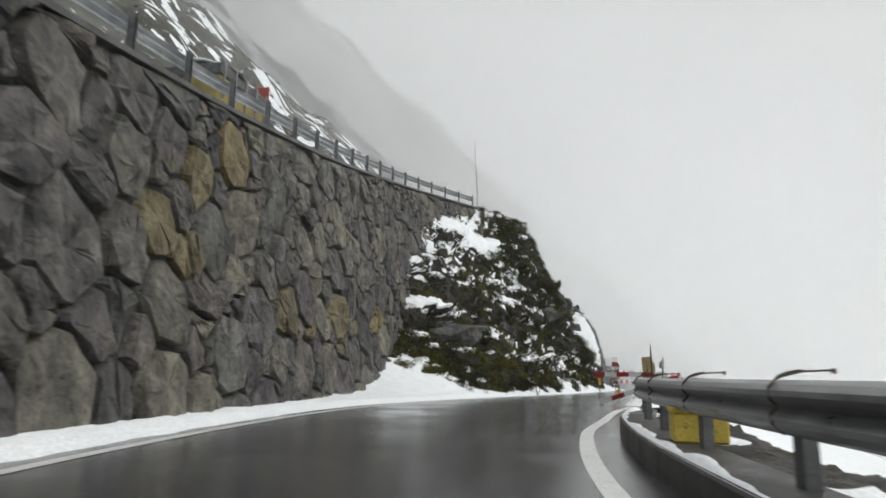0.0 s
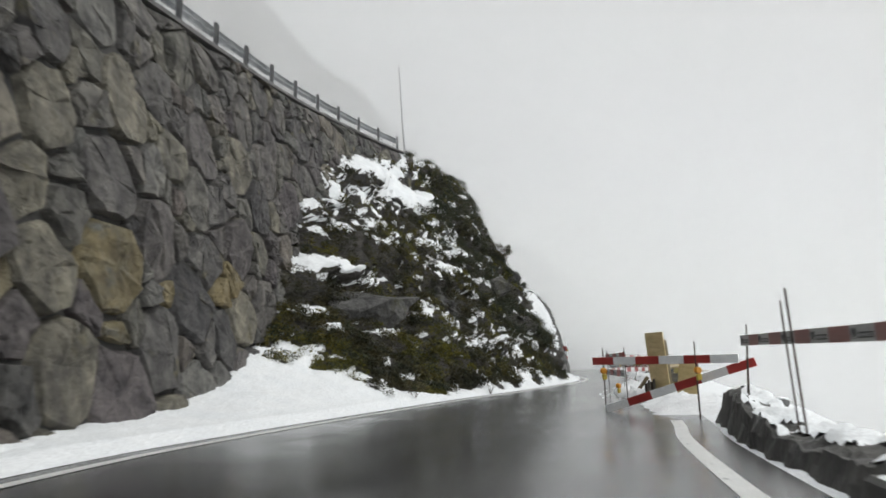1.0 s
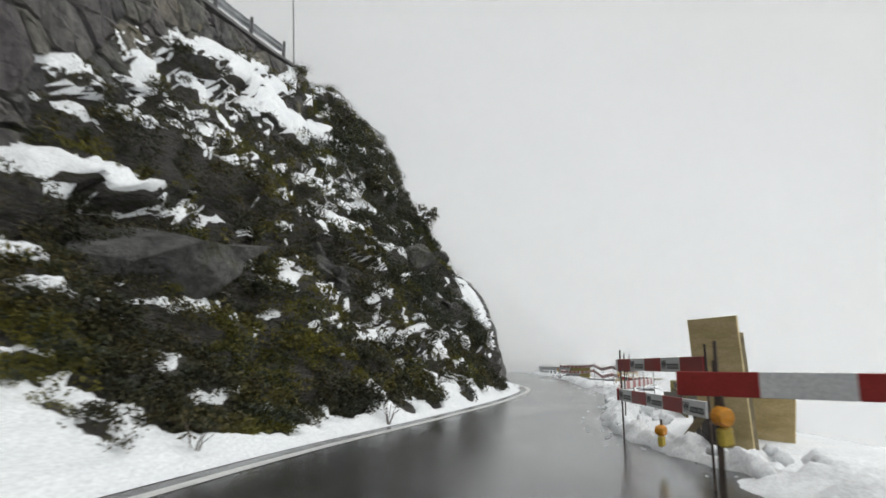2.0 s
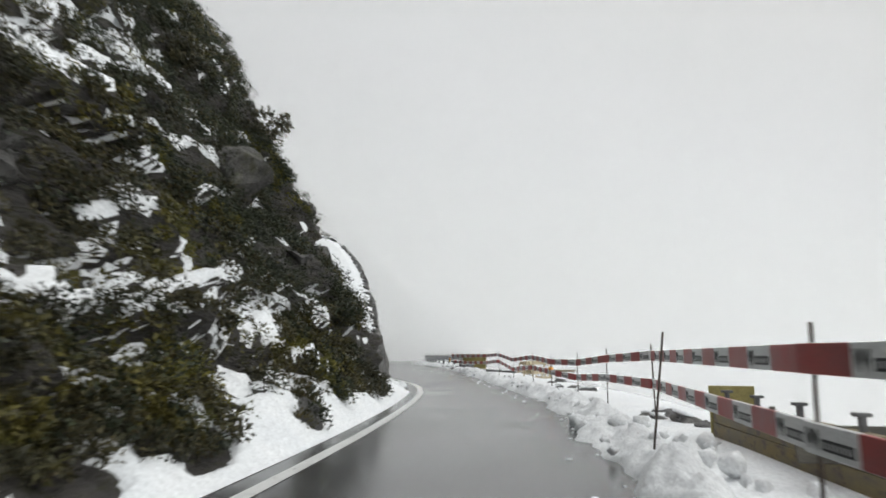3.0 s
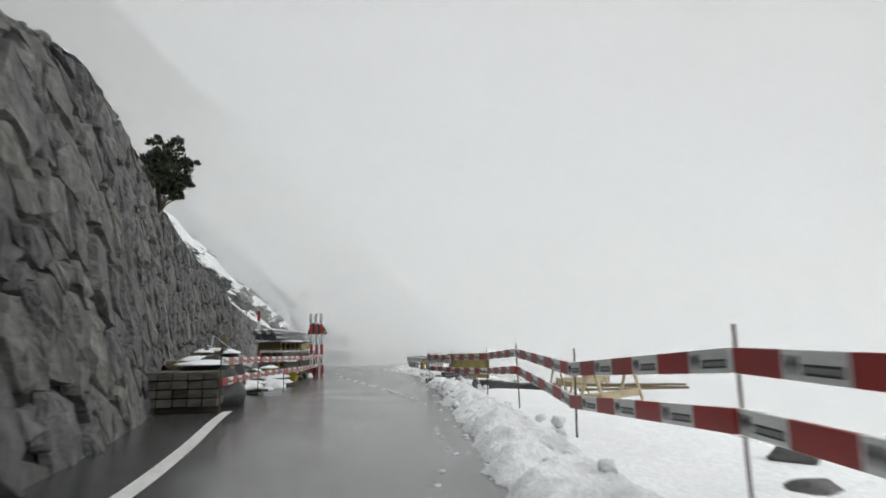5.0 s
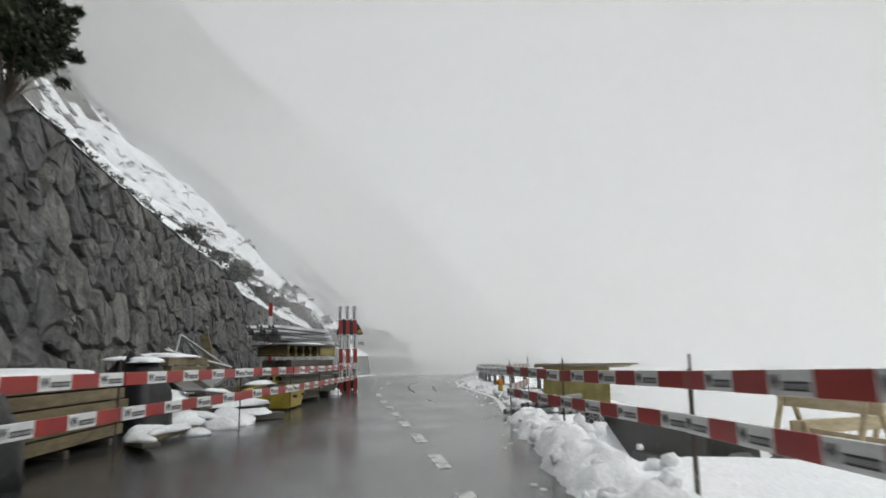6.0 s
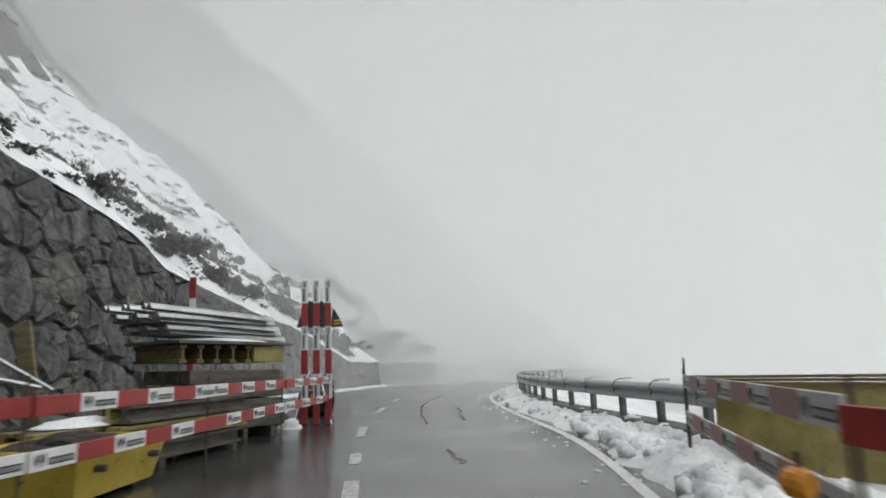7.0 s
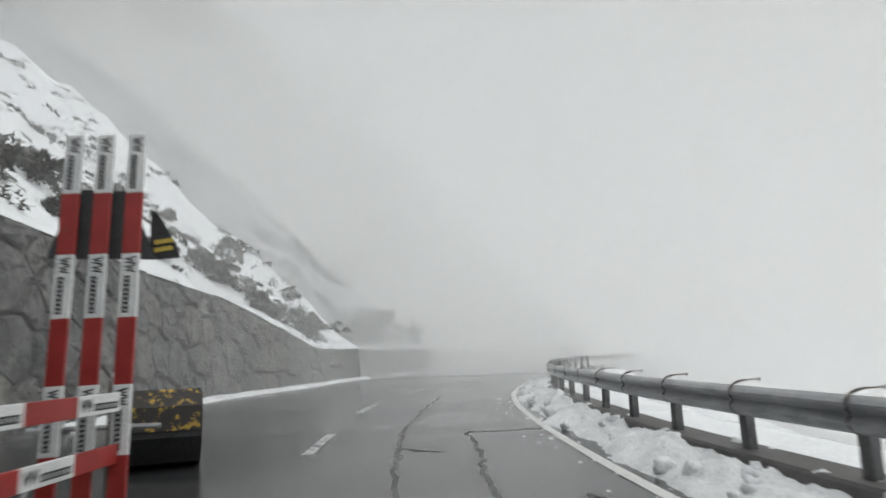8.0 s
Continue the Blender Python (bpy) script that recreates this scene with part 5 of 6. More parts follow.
for k, (x, z, r) in enumerate(((-0.34, 0.08, 0.06), (-0.2, 0.08, 0.06), (-0.05, 0.09, 0.065), (0.1, 0.08, 0.06), (0.24, 0.08, 0.06), (-0.26, 0.19, 0.055), (-0.1, 0.20, 0.06), (0.06, 0.20, 0.055), (-0.15, 0.30, 0.05), (0.0, 0.31, 0.05))):
    part("pipe", Geo().tube((x + 0.04 * (k % 3 - 1), -0.8 + 0.07 * k, z), (x - 0.05 * (k % 4 - 1), 0.95 + 0.05 * (k % 5), z + 0.02), r, 12), M["post"] if k % 3 else M["wet_steel"], pp)
fw = thing("plywood_sheet", pose(24.35, 69.0, -0.05, 0, 3, 21), "yellow plywood formwork panel behind the barrier", "plywood", "plywood sheets")
part("panel", Geo().box((0.04, 2.3, 0.98), pose(0, 0, 0.50), 0.004), M["dull_yellow"], fw)
for k in (-1.0, 0, 1.0):
    part("batten", Geo().box((0.1, 0.1, 1.0), pose(0.07, k, 0.50), 0.006), M["timber"], fw)
for k in range(3):
    p = thing("plank", pose(24.45 + 0.2 * k, 68.9 + 0.2 * k, 0.955 + 0.032 * k, 0, 0, 24 + 6 * k), "long pale plank laid over the formwork", "plank", "planks on the formwork")
    part("board", Geo().box((0.2, 3.0, 0.03), Matrix(), 0.006), M["timber"], p)


def wood_trestle(x, y, turn, size):
    t = thing("wooden_trestle", pose(x, y, ground_point(y, x - ROAD_R(y)).z, 0, 0, turn) @ Matrix.Scale(size, 4), "pale wooden site trestle standing in snow", "trestle", "wooden trestles")
    for e in (-0.85, 0.85):
        for s in (-1, 1):
            part("leg", Geo().box((0.09, 0.045, 0.95), pose(e, s * 0.2, 0.45, 16 * s, 0, 0), 0.005), M["pale_wood"], t)
        part("brace", Geo().box((0.04, 0.5, 0.1), pose(e * 1.03, 0, 0.3), 0.005), M["pale_wood"], t)
    part("beam", Geo().box((2.1, 0.06, 0.2), pose(0, 0.0, 0.82), 0.005), M["pale_wood"], t)
    part("rail", Geo().box((1.8, 0.03, 0.16), pose(0, -0.22, 0.32), 0.005), M["pale_wood"], t)
    return t


wood_trestle(24.1, 60.9, 82, 0.95)
wood_trestle(25.2, 61.7, 5, 1.0)
wood_trestle(21.3, 54.8, 25, 0.9)
for k, (x, y) in enumerate(((23.2, 56.5), (23.7, 57.2), (22.6, 55.8))):
    p = thing("plank", pose(x, y, 0.2, 0, 3, 30 + 20 * k), "pale plank lying in the snow behind the barrier", "plank", "planks in the snow")
    part("board", Geo().box((0.2, 2.4, 0.05), Matrix(), 0.005), M["timber"], p)
# small yellow grit box behind the first guardrail
gb = thing("grit_box", pose(3.05, 7.2, 0.27, 0, 0, -12), "yellow plastic grit box behind the guardrail", "box")
part("box", Geo().box((0.50, 0.4, 0.28), pose(0, 0, 0.14), 0.02), M["yellow"], gb)
part("lid", Geo().box((0.54, 0.44, 0.05), pose(0, 0, 0.30), 0.015), M["yellow"], gb)
# an uphill drift marker pole on the wall end
mp = thing("snow_pole", pose(1.75, 41.4, 11.9), "tall pale wooden snow marker pole leaning at the wall end", "pole")
part("pole", Geo().tube((0, 0, 0), (-0.25, -0.1, 4.8), 0.035, 8, 0.022), M["light_concrete"], mp)

# site vehicle body parked on the upper road
uz = upper_road(19)
tb = thing("tipper_body", pose(-7.2, 19.0, uz + 0.05, 0, 0, -11) @ Matrix.Diagonal((0.9, 0.62, 1.2, 1)), "dull yellow tipper body with red tailboard on the upper road", "vehicle")
part("tub", Geo().prism([(-1.1, 0.7), (1.1, 0.7), (1.2, 1.55), (-1.2, 1.55)], 4.2), M["dull_yellow"], tb)
part("side_board", Geo().box((2.5, 4.3, 0.3), pose(0, 0, 1.72), 0.02), M["post"], tb)
part("tailboard", Geo().box((2.0, 0.08, 1.35), pose(0.15, 2.6, 1.7), 0.02), M["red_panel"], tb, "dull red tailboard")
part("load", Geo().blob((1.1, 1.9, 0.35), pose(0, -0.2, 1.85), 81, 0.4, 3, True), M["tarp"], tb)
snow_cap(tb, 1.6, 2.6, 0.16, pose(0, -0.5, 2.1), 82)
for k in range(5):
    part("stake", Geo().box((0.07, 0.07, 0.95), pose(1.27, -1.9 + 0.98 * k, 1.45), 0.008), M["light_concrete"], tb)
part("chassis", Geo().box((1.0, 4.6, 0.25), pose(0, 0, 0.58), 0.02), M["post"], tb)
for sx in (-0.95, 0.95):
    for yy in (-1.6, 1.5):
        w = part("wheel", Geo().tube((sx - 0.15, yy, 0.48), (sx + 0.15, yy, 0.48), 0.48, 18), M["black"], tb)
        part("rim", Geo().tube((sx - 0.17, yy, 0.48), (sx + 0.17, yy, 0.48), 0.26, 14), M["galv"], w)

# ---------------------------------------------------------------- plants and rocks of the hillside
def leaf_cloud(rng, centres, per, leaf, squash=0.7, droop=0.0):
    """Many small leaf triangles scattered in clumps; centres: (point, normal, radius)."""
    gen = np.random.default_rng(rng.randrange(10**6))
    c = np.repeat(np.array([tuple(q[0]) for q in centres]), per, axis=0)
    nrm = np.repeat(np.array([tuple(q[1]) for q in centres]), per, axis=0)
    r = np.repeat(np.array([q[2] for q in centres]), per)
    unit = lambda v: v / (np.linalg.norm(v, axis=1, keepdims=True) + 1e-9)
    d = unit(gen.normal(size=c.shape))
    dot = (d * nrm).sum(1)
    d = np.where((dot < -0.15)[:, None], d - 2 * dot[:, None] * nrm, d)
    k = (r * (0.5 + 0.55 * gen.random(len(r))))[:, None]
    p = c + d * k * np.array([1, 1, squash])
    a = unit(d + 0.8 * (gen.normal(size=c.shape) * 0.6 - np.array([0, 0, droop])))
    b = unit(np.cross(a, gen.normal(size=c.shape)))
    s = (leaf * gen.uniform(0.6, 1.5, len(r)))[:, None]
    vs = np.stack([p - b * s * 0.35, p + b * s * 0.35, p + a * s], axis=1).reshape(-1, 3)
    g = Geo()
    g.v = [tuple(v) for v in vs.tolist()]
    g.f = [(i, i + 1, i + 2) for i in range(0, len(vs), 3)]
    return g


rng = random.Random(21)
shrubs, tufts, dark, moss, rocks = [], [], [], [], Geo()
tries = 0
while tries < 30000:
    tries += 1
    u, d = rng.uniform(21, 58), 0.5 + 15 * rng.random() ** 1.3
    i = int((u - 14) / 46 * (NY - 1))
    j = int(((d + 0.1) / 20) ** (1 / 1.45) * (ND - 1))
    p, nrm = HILL[i][j], hill_at(u, d)[1]
    if MASK[i][j] > 0.02 or p.z > CAP(u) + 0.1:
        continue
    if u < 42.5 and p.x < WALL_A(min(u, 42)) - BATTER * p.z:
        continue
    if (u > 46.0 and d < 3.0) or (42.6 < u < 46.7 and p.z < 1.7):
        continue
    k = fbm(p.x * 0.5, p.y * 0.5, p.z * 0.5 + 5, 3)
    size = rng.uniform(0.09, 0.28)
    if k > 0.27:
        moss.append((p + nrm * 0.04, nrm, size * 0.9))
    elif k > 0.15:
        tufts.append((p + nrm * 0.06, nrm, size))
    elif k > -0.5:
        shrubs.append((p + nrm * 0.08, nrm, size * 1.1))
    elif rng.random() < (0.3 if u < 37 else 0.06):
        r = rng.uniform(0.15, 0.5)
        rocks.crag((r, r * 0.8, r * 0.6), Matrix.Translation(p) @ pose(0, 0, 0, rng.uniform(-30, 30), rng.uniform(-30, 30), rng.uniform(0, 180)), tries, 14)
    if rng.random() < ((0.6 if p.z > 1.8 else 0.15) if u > 38 else 0.12):
        dark.append((p + nrm * 0.14, nrm, size * (1.75 if u > 38 and p.z > 1.8 else 1.2)))
for k in range(34):
    u = rng.uniform(30.5, 44.5)
    p, nrm = hill_at(u, rng.uniform(0.45, 1.7))
    r = rng.uniform(0.09, 0.19)
    if k % 3 == 2:
        rocks.crag((r, r * 0.9, r * 0.8), Matrix.Translation(p) @ pose(0, 0, 0, rng.uniform(-30, 30), 0, rng.uniform(0, 180)), 900 + k, 14)
    else:
        for _ in range(6):
            shrubs.append((p + Vector((rng.gauss(0, 0.10), rng.gauss(0, 0.14), 0.06 + 0.12 * rng.random())), nrm, r))
solid("hillside_shrubs", leaf_cloud(rng, shrubs, 58, 0.045), M["leaf"], "low dark green alpine shrubs covering the slope", "shrubs", "stuff")
solid("hillside_grass", leaf_cloud(rng, tufts, 52, 0.062, 0.8, 0.4), M["grass"], "tufts of wet yellow-green grass between the rocks", "grass", "stuff")
solid("hillside_moss", leaf_cloud(rng, moss, 60, 0.04), M["moss"], "cushions of yellow-green moss on wet rock", "moss", "stuff")
solid("hillside_heath", leaf_cloud(rng, dark, 56, 0.05), M["juniper"], "dark dwarf juniper mats on the rocky nose", "shrubs", "stuff")
solid("hillside_rocks", rocks, M["rock"], "scattered wet grey rocks sticking out of the slope", "rocks", "stuff")


def outcrop(x, y, z, size, turn, seed, label):
    return solid("rock", Geo().crag(size, pose(x, y, z, 8, -12, turn), seed), M["rock"], label, "rock", group="rock outcrops")


outcrop(0.1, 30.3, 2.65, (2.0, 1.3, 0.85), 12, 3, "broad grey rock ledge low on the hillside")
outcrop(6.2, 40.2, 4.6, (0.75, 0.8, 0.6), 30, 7, "rounded pale grey boulder among shrubs")
outcrop(9.3, 52.6, 5.9, (0.9, 0.8, 0.55), 20, 9, "dark angular rock above the snow slab")
outcrop(9.75, 50.9, 4.6, (0.75, 0.9, 0.6), 60, 10, "dark angular rock above the snow slab")
outcrop(8.95, 48.6, 3.05, (0.8, 0.8, 0.7), 15, 11, "dark angular rock above the snow slab")
outcrop(9.5, 46.0, 0.75, (0.75, 0.5, 0.8), 50, 15, "dark wet rock mass under the snow slab")
outcrop(8.7, 46.3, 1.5, (0.8, 0.8, 0.9), 10, 16, "dark wet rock mass under the snow slab")
outcrop(9.5, 54.0, 6.9, (0.8, 0.9, 0.7), 40, 17, "dark crag above the wall end")


def bush(x, y, z, r, height, mat, label, seed, leaf=0.09, per=90, clumps=34, name="bush", lean=(0.0, 0.0), ragged=0.0):
    """A bush: a few stems that fork, and an uneven crown of leaf clumps with gaps."""
    rg = random.Random(seed)
    b = thing(name, pose(x, y, z), label, "bush")
    cs = []
    for k in range(clumps):
        d = Vector((rg.gauss(0, 1), rg.gauss(0, 1), rg.gauss(0, 1))).normalized()
        d *= (0.45 + 0.5 * rg.random()) * (1 + 0.7 * ragged * noise.noise(d * 1.5 + Vector((seed, 0, 0))))
        c = Vector((d.x * r + lean[0], d.y * r + lean[1], height * (0.5 + 0.45 * d.z)))
        cs.append((c, Vector((0, 0, 1)), rg.uniform(0.22, 0.40) * r))
    for k in range(int(26 * ragged)):
        d = Vector((rg.gauss(0, 1), rg.gauss(0, 1), rg.gauss(0.3, 0.8))).normalized() * (0.95 + 0.4 * rg.random())
        cs.append((Vector((d.x * r + lean[0], d.y * r + lean[1], height * (0.5 + 0.46 * d.z))), Vector((0, 0, 1)), rg.uniform(0.08, 0.16) * r))
    for c, _, _ in cs[:8] + cs[clumps:]:
        q = Vector((c.x * 0.4, c.y * 0.4, c.z * 0.45))
        part("stem", Geo().tube((0, 0, -0.15), q, 0.022 * r, 6, 0.016 * r, False).tube(q, c, 0.016 * r, 5, 0.006 * r, False), M["twig"], b)
    part("crown", leaf_cloud(rg, cs, per, leaf, 0.9), M[mat], b)
    return b


bush(12.2, 65.4, 5.75, 0.75, 2.3, "juniper", "dark juniper bush on top of the stone wall", 5, 0.10, 120, 70, "bush", (0.1, 0.0), 1.0)
for k, (u, d, r, h) in enumerate(((40.5, 6.2, 0.6, 0.9), (42.6, 5.4, 0.6, 0.9), (44.2, 4.6, 0.7, 1.0), (45.6, 4.0, 0.6, 0.9), (43.2, 7.2, 0.6, 0.8))):
    p, _ = hill_at(u, d)
    bush(p.x, p.y, p.z, r, h, "leaf" if k % 3 else "juniper", "ragged alpine bush on the edge of the slope", 30 + k, 0.07, 70, 22)
for k, (x, y) in enumerate(((4.9, 30.9), (9.7, 41.9), (10.4, 44.6), (2.3, 26.9))):
    bush(x - 0.55, y, 0.12, 0.35, 0.5, "leaf", "small twiggy plant poking out of the snow", 60 + k, 0.05, 16, 8, "small_bush")
# bushes on the far mountainside, above the low wall, their leaves greyed for haze
rng = random.Random(55)
for k in range(46):
    y = 83.5 + 35 * ((k + rng.random()) / 46)
    d = 0.7 + 2.6 * rng.random() ** 1.5 + (4.5 if k % 5 == 0 else 0.0)
    r = rng.uniform(0.35, 0.75) * (1.0 + 0.012 * (y - 83))
    i, j = int((y - 57) / 0.4), min(range(len(md)), key=lambda q: abs(md[q] - d))
    p = SLOPE[i][j]
    bush(p.x, p.y, p.z - 0.15, r, r * 1.25, "hazy", "haze-greyed green mountain bush above the wall", 80 + k, 0.12, 60, 16, "mountain_bush")
scrub = []
while len(scrub) < 2300:
    i, j = rng.randrange(40, len(my) - 40), rng.randrange(3, len(md) - 18)
    p = SLOPE[i][j]
    if my[i] < 85 and md[j] < 2.2:
        continue
    if fbm(p.y * 0.35, p.z * 0.5, 3.0, 3) + 0.25 * noise.noise(Vector((p.y * 1.7, p.z * 2, 0))) > 0.10:
        scrub.append((p + Vector((0.05, 0, 0.08)), Vector((0.5, 0, 0.86)), rng.uniform(0.12, 0.42)))
solid("slope_scrub", leaf_cloud(rng, scrub, 26, 0.13), M["hazy"], "haze-greyed scrub and heath poking through the mountain snow", "shrubs", "stuff")
for k, (x, y, r) in enumerate(((-8.5, 26.5, 1.5), (-10.5, 24, 1.4), (-12.5, 20, 1.5), (-13.5, 17, 1.7), (-15, 15, 1.8), (-12, 30, 1.5), (-14.5, 26, 1.6))):
    bush(x, y, upper_road(y) + 0.1 + 0.8 * max(-10.5 - x, 0), r, r * 1.3, "leaf", "dark bush on the bank above the upper road", 95 + k, 0.14, 60, 30, "mountain_bush")

# lumps of ploughed snow on the banks
rng = random.Random(77)
lumps = Geo()
for k in range(360):
    y = rng.uniform(24.5, 96) if k < 250 else rng.uniform(66.5, 78)
    o = rng.uniform(-0.1, 1.2) if y < 66 else rng.uniform(0.1, 1.5)
    r = rng.uniform(0.04, 0.13) * (1.6 if k >= 250 and k % 3 == 0 else 1.0)
    lumps.blob((r, r * 0.9, r * 0.8), pose(ROAD_R(y) + o, y, 0.06 + 0.10 * rng.random(), 0, 0, rng.uniform(0, 180)), k, 0.7, 2)
solid("snow_lumps", lumps, M["dirty_snow"], "broken lumps of ploughed snow along the road edge", "snow", "stuff", True)
specks = Geo()
for k in range(260):
    y = rng.uniform(24.5, 92)
    r = rng.uniform(0.015, 0.05)
    specks.blob((r, r, r * 0.5), pose(ROAD_R(y) - rng.random() ** 2 * 0.7, y, 0.0), k, 0.4, 1)
solid("slush_crumbs", specks, M["dirty_snow"], "crumbs of slush on the wet asphalt", "snow", "stuff")

# cracks sealed in the asphalt
for k, pts in enumerate((((25.2, 91.1), (23.7, 86.4), (22.82, 83.3), (22.43, 81.2), (22.1, 79.3), (21.8, 77.0)), ((23.84, 82.8), (23.44, 80.7), (23.0, 78.9), (22.75, 77.4)),
                         ((23.84, 82.76), (24.5, 82.68), (25.1, 82.7)), ((22.54, 81.4), (22.96, 80.9)), ((21.28, 72.8), (21.15, 71.3)), ((23.6, 78.0), (24.3, 76.8)))):
    line = []
    for a, b in zip(pts[:-1], pts[1:]):
        for t in np.arange(0, 1, 0.08):
            x, y = a[0] + (b[0] - a[0]) * t, a[1] + (b[1] - a[1]) * t
            line.append((x + 0.09 * fbm(y * 2.2, k, 0, 3), y, 0.006))
    solid("crack", Geo().sweep([(-0.03, 0), (0.03, 0)], line), M["old_asphalt"], "dark sealed crack across the asphalt", "road", "structure")


# ---------------------------------------------------------------- flat sheets standing in for haze over the far slope and the road's end
def fog_material(name, cover, upper):
    """Thin even haze for a flat sheet, low over the road; normals forced upright to take sky and sun from above."""
    mat = bpy.data.materials.new(name)
    mat.use_nodes = True
    n, l = mat.node_tree.nodes, mat.node_tree.links
    n.remove(n["Principled BSDF"])
    geo = n.new("ShaderNodeNewGeometry")
    xyz = n.new("ShaderNodeSeparateXYZ")
    l.new(geo.outputs["Position"], xyz.inputs[0])
    high = n.new("ShaderNodeMapRange")
    high.interpolation_type = "SMOOTHSTEP"
    for key, v in (("From Min", 8.0), ("From Max", 70.0), ("To Min", cover), ("To Max", upper)):
        high.inputs[key].default_value = v
    l.new(xyz.outputs[2], high.inputs["Value"])
    clear, dif, tra, both, mix = (n.new("ShaderNode" + s) for s in ("BsdfTransparent", "BsdfDiffuse", "BsdfTranslucent", "AddShader", "MixShader"))
    # Fixed upward normals brighten the upright sheets towards the sky's tone.
    for s, way in ((dif, 1.0), (tra, -1.0)):
        s.inputs["Color"].default_value = (0.992, 0.992, 0.99, 1)
        up_way = n.new("ShaderNodeCombineXYZ")
        up_way.inputs[2].default_value = way
        l.new(up_way.outputs[0], s.inputs["Normal"])
    l.new(dif.outputs[0], both.inputs[0])
    l.new(tra.outputs[0], both.inputs[1])
    l.new(high.outputs[0], mix.inputs[0])
    l.new(clear.outputs[0], mix.inputs[1])
    l.new(both.outputs[0], mix.inputs[2])
    l.new(mix.outputs[0], n["Material Output"].inputs[0])
    return mat


# Six upright flat sheets imitate distance haze; the last two hide most beyond.
for y, cover, upper in ((84, 0.08, 0.03), (89, 0.09, 0.03), (94, 0.10, 0.03), (100, 0.12, 0.03), (108, 0.36, 0.36), (116, 0.70, 0.70)):
    g = Geo().add([(-300, y, -170), (340, y, -170), (340, y, 220), (-300, y, 220)], [(0, 1, 2, 3)])
    solid("backdrop", g, fog_material("cloud", cover, upper), "flat see-through sheet standing in for haze over the far road and slope", "cloud", "structure")

# ---------------------------------------------------------------- the stones of the two walls
def power_cells(rng, s0, s1, top, floor, sizes, stretch, gap=0.010):
    """Irregular interlocking cells on a wall face: seeds of several sizes, each cell bounded by its neighbours."""
    seeds = []
    for r, count in sizes:
        for _ in range(count):
            s = rng.uniform(s0, s1)
            h = rng.uniform(-0.1, top(s) + 0.1)
            if h < floor(s):
                continue
            if all(((s - a) ** 2 + ((h - b) * stretch) ** 2) > (0.86 * (r + q)) ** 2 for a, b, q in seeds if abs(s - a) < 3):
                seeds.append((s, h, r))
    cells = []
    for s, h, r in seeds:
        poly = [(s - 1.6, h - 1.6 / stretch), (s + 1.6, h - 1.6 / stretch), (s + 1.6, h + 1.6 / stretch), (s - 1.6, h + 1.6 / stretch)]
        joint = gap + 0.028 * rng.random() ** 2
        for a, b, q in seeds:
            ds, dh = a - s, (b - h)
            if (a == s and b == h) or abs(ds) > 3 or abs(dh) > 3:
                continue
            nx, ny = ds, dh * stretch * stretch
            ln = math.hypot(ds, dh * stretch)
            t = 0.5 + (r * r - q * q) / (2 * ln * ln)
            c = nx * (s + ds * t) + ny * (h + dh * t) - joint * math.hypot(nx, ny)
            out = []
            for k in range(len(poly)):
                p0, p1 = poly[k], poly[(k + 1) % len(poly)]
                e0, e1 = nx * p0[0] + ny * p0[1] - c, nx * p1[0] + ny * p1[1] - c
                if e0 <= 0:
                    out.append(p0)
                if e0 * e1 < 0:
                    f = e0 / (e0 - e1)
                    out.append((p0[0] + (p1[0] - p0[0]) * f, p0[1] + (p1[1] - p0[1]) * f))
            poly = out
            if len(poly) < 3:
                break
        lim = top(s)
        poly = [(a, min(b, lim + (top(a) - lim))) for a, b in poly]
        if len(poly) >= 3:
            cells.append((s, h, poly))
    return cells


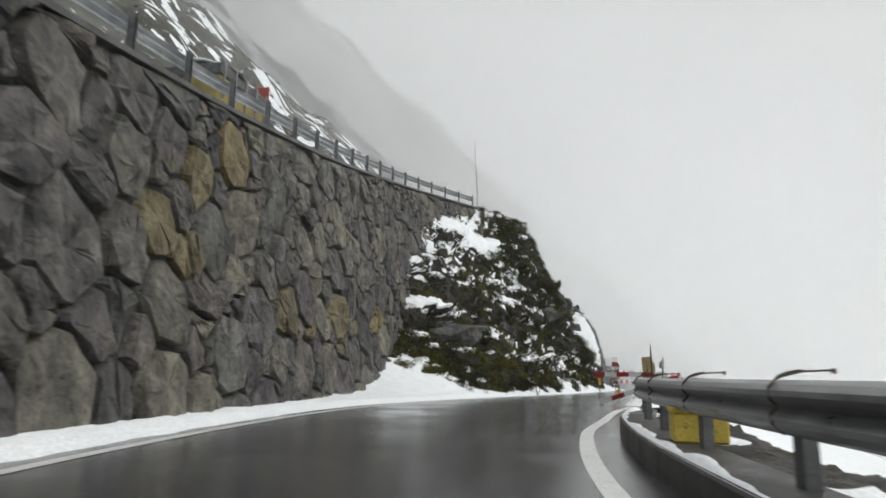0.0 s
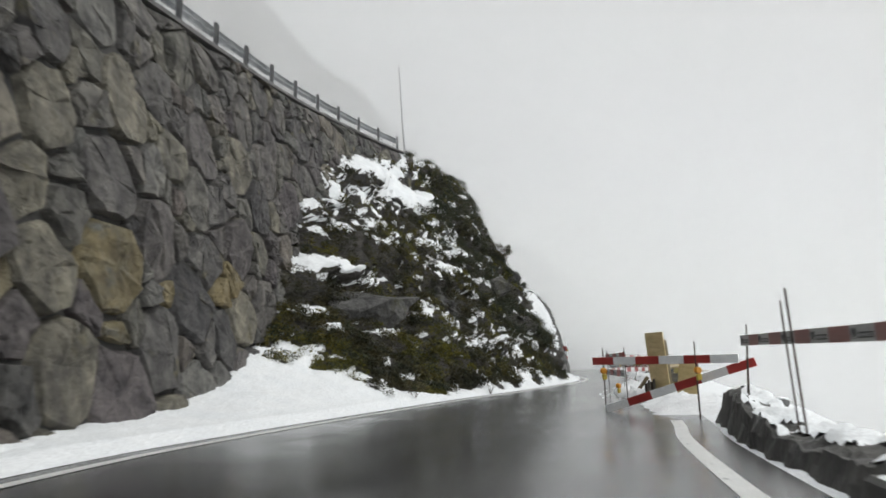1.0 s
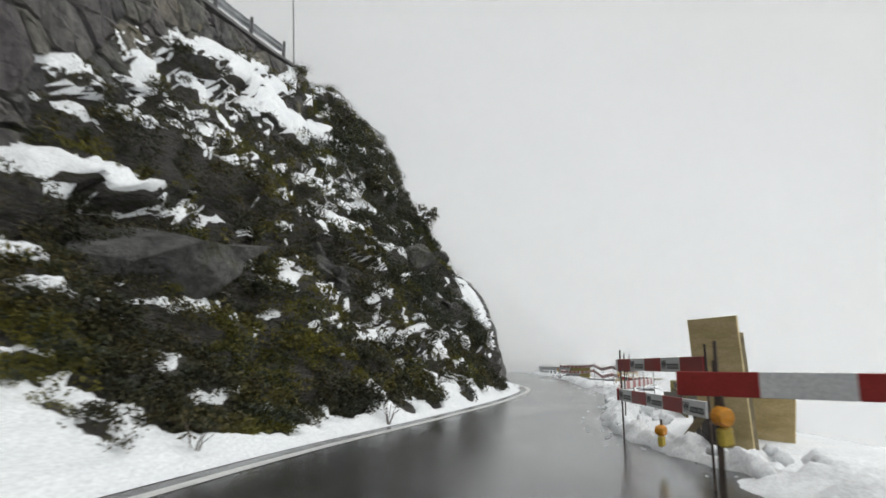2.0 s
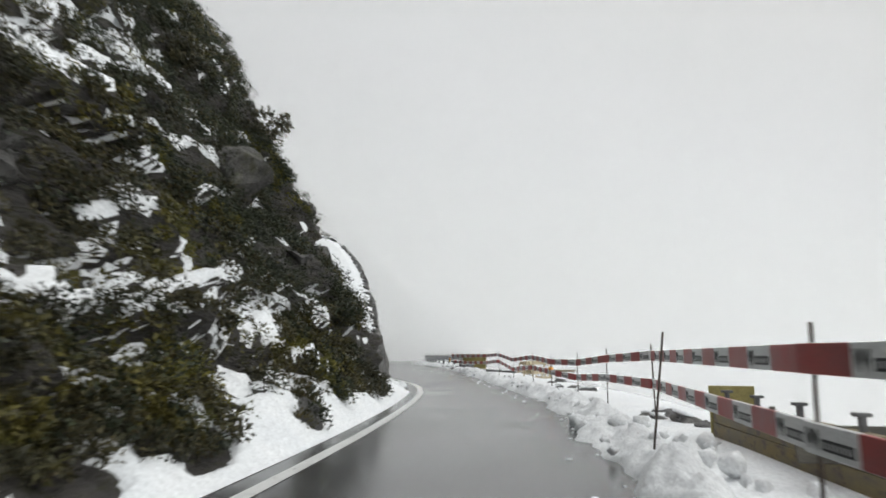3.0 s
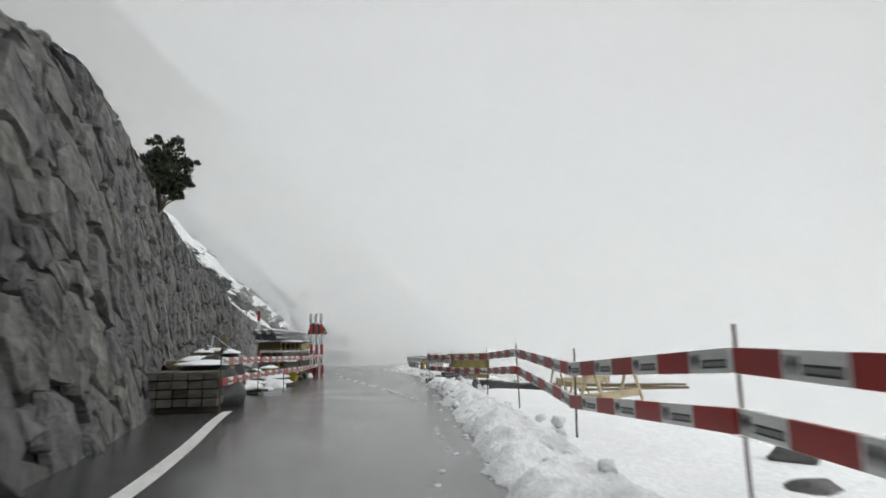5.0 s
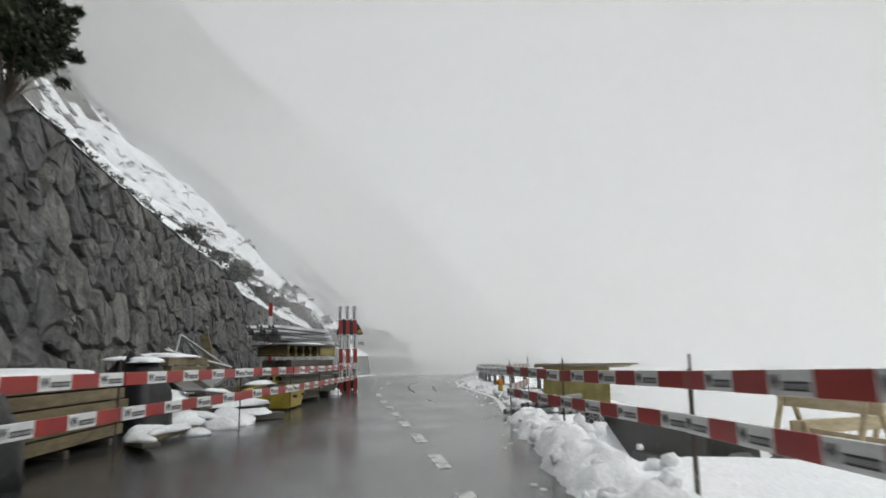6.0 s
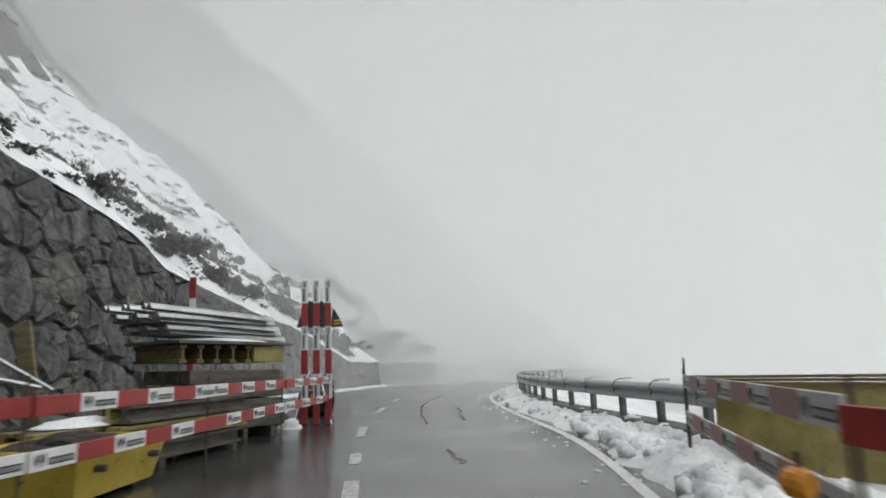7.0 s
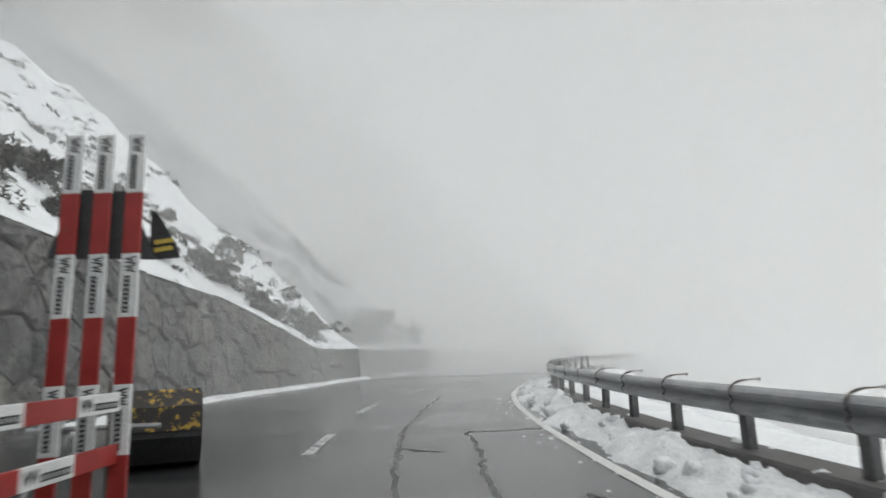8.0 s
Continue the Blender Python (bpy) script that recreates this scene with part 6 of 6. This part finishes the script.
def stone_geo(rng, line, s, h, poly, proud, lean):
    """One rough stone: its outline cut at the corners, a chamfer, and a slightly broken face."""
    cut = []
    n = len(poly)
    for k in range(n):
        p, a, b = poly[k], poly[k - 1], poly[(k + 1) % n]
        f = rng.uniform(0.03, 0.13)
        for q in (a, b):
            cut.append((p[0] + (q[0] - p[0]) * f, p[1] + (q[1] - p[1]) * f))
    if len(cut) > 14:
        cut = [c for k, c in enumerate(cut) if k % 3 or len(cut) < 12]
    full = []
    for k, p in enumerate(cut):
        q = cut[(k + 1) % len(cut)]
        full.append(p)
        if math.hypot(q[0] - p[0], q[1] - p[1]) > 0.3 and len(cut) < 15:
            full.append(((p[0] + q[0]) / 2 + rng.gauss(0, 0.022), (p[1] + q[1]) / 2 + rng.gauss(0, 0.022)))
    cut = full
    cs, ch = sum(p[0] for p in cut) / len(cut), sum(p[1] for p in cut) / len(cut)
    tilt_s, tilt_h, lift = rng.gauss(0, proud), rng.gauss(0, proud), proud * rng.uniform(0.2, 1.7)

    def place(a, b, o):
        return (line(a) - lean(a) * b + o, a, b)
    g = Geo()
    m = len(cut)
    shrink = rng.uniform(0.90, 0.96)
    for a, b in cut:
        g.v.append(place(a, b, -0.10))
    for a, b in cut:
        o = lift + tilt_s * (a - cs) + tilt_h * (b - ch) + rng.gauss(0, 0.022)
        g.v.append(place(cs + (a - cs) * shrink + rng.gauss(0, 0.012), ch + (b - ch) * shrink + rng.gauss(0, 0.012), o))
    inner = rng.uniform(0.5, 0.68)
    for a, b in cut:
        o = lift + tilt_s * (a - cs) + tilt_h * (b - ch) + rng.gauss(0.022, 0.03)
        g.v.append(place(cs + (a - cs) * inner + rng.gauss(0, 0.03), ch + (b - ch) * inner + rng.gauss(0, 0.03), o))
    g.v.append(place(cs + rng.gauss(0, 0.06), ch + rng.gauss(0, 0.06), lift + rng.gauss(0.03, 0.035)))
    for k in range(m):
        j = (k + 1) % m
        g.f += [(k, j, m + j, m + k), (m + k, m + j, 2 * m + j, 2 * m + k), (2 * m + k, 2 * m + j, 3 * m)]
    return g


OCHRE = ((11.4, 3.04), (11.75, 4.4), (10.5, 3.0), (14.5, 2.7), (15.9, 2.55), (17.6, 1.7), (20.4, 1.85), (22.5, 1.95), (20.5, 3.0), (24.6, 2.9), (13.3, 5.0))


def lay(wall, line, cells, rng, proud, near, single, joined, lean):
    """Lay the cells as stones of the wall: those in the near stretch singly, the rest joined."""
    rest, count = Geo(), 0
    for s, h, poly in cells:
        g = stone_geo(rng, line, s, h, poly, proud, lean)
        ochre = wall is wall_1 and any(abs(s - a) < 0.42 and abs(h - b) < 0.5 for a, b in OCHRE)
        if near(s, h) and count < 300:
            part("stone", g, M["ochre"] if ochre else M[single], wall)
            count += 1
        else:
            rest.add(g.v, g.f)
    if rest.v:
        tagged(part("stonework", rest, M[joined], wall), kind="stuff")


BURIED = curve((-20, -0.3), (22, -0.3), (24.5, 0.0), (28.3, 1.0), (30.4, 2.6), (31.5, 5.2), (36, 7.5), (42, 10.6))
rs = random.Random(4)
lay(wall_1, wall_a_line, power_cells(rs, 1.0, 42.0, lambda y: TOP_A(y) - 0.12, BURIED, ((0.72, 190), (0.55, 600), (0.40, 1300), (0.27, 1700), (0.17, 1400)), 0.92, 0.021),
    rs, 0.065, lambda s, h: 5.5 < s < 25.5, "stone", "stone_far", lambda y: BATTER)
rs = random.Random(9)
lay(wall_2, WALL_B, power_cells(rs, 46.1, 104, lambda y: TOP_B(y) - 0.03, lambda y: -0.3, ((0.56, 260), (0.44, 900), (0.31, 1500), (0.2, 1300)), 0.9, 0.036),
    rs, 0.04, lambda s, h: 46 < s < 86, "dark_stone", "dark_stone_far", LEAN_B)
rs = random.Random(12)
y = 46.15
while y < 54.0:
    z = TOP_B(y)
    size = rs.uniform(0.16, 0.3)
    x = WALL_B(y) - LEAN_B(y) * z
    g = Geo().crag((0.17, 0.62 * size, 0.5 * size), pose(x - 0.08 + rs.gauss(0, 0.025), y, z - 0.01 + rs.gauss(0, 0.03), 25 + rs.gauss(0, 12), rs.gauss(0, 8), rs.gauss(0, 15)), 300 + int(y * 10), 16)
    part("coping_stone", g, M["dark_stone"], wall_2)
    y += size * 0.78
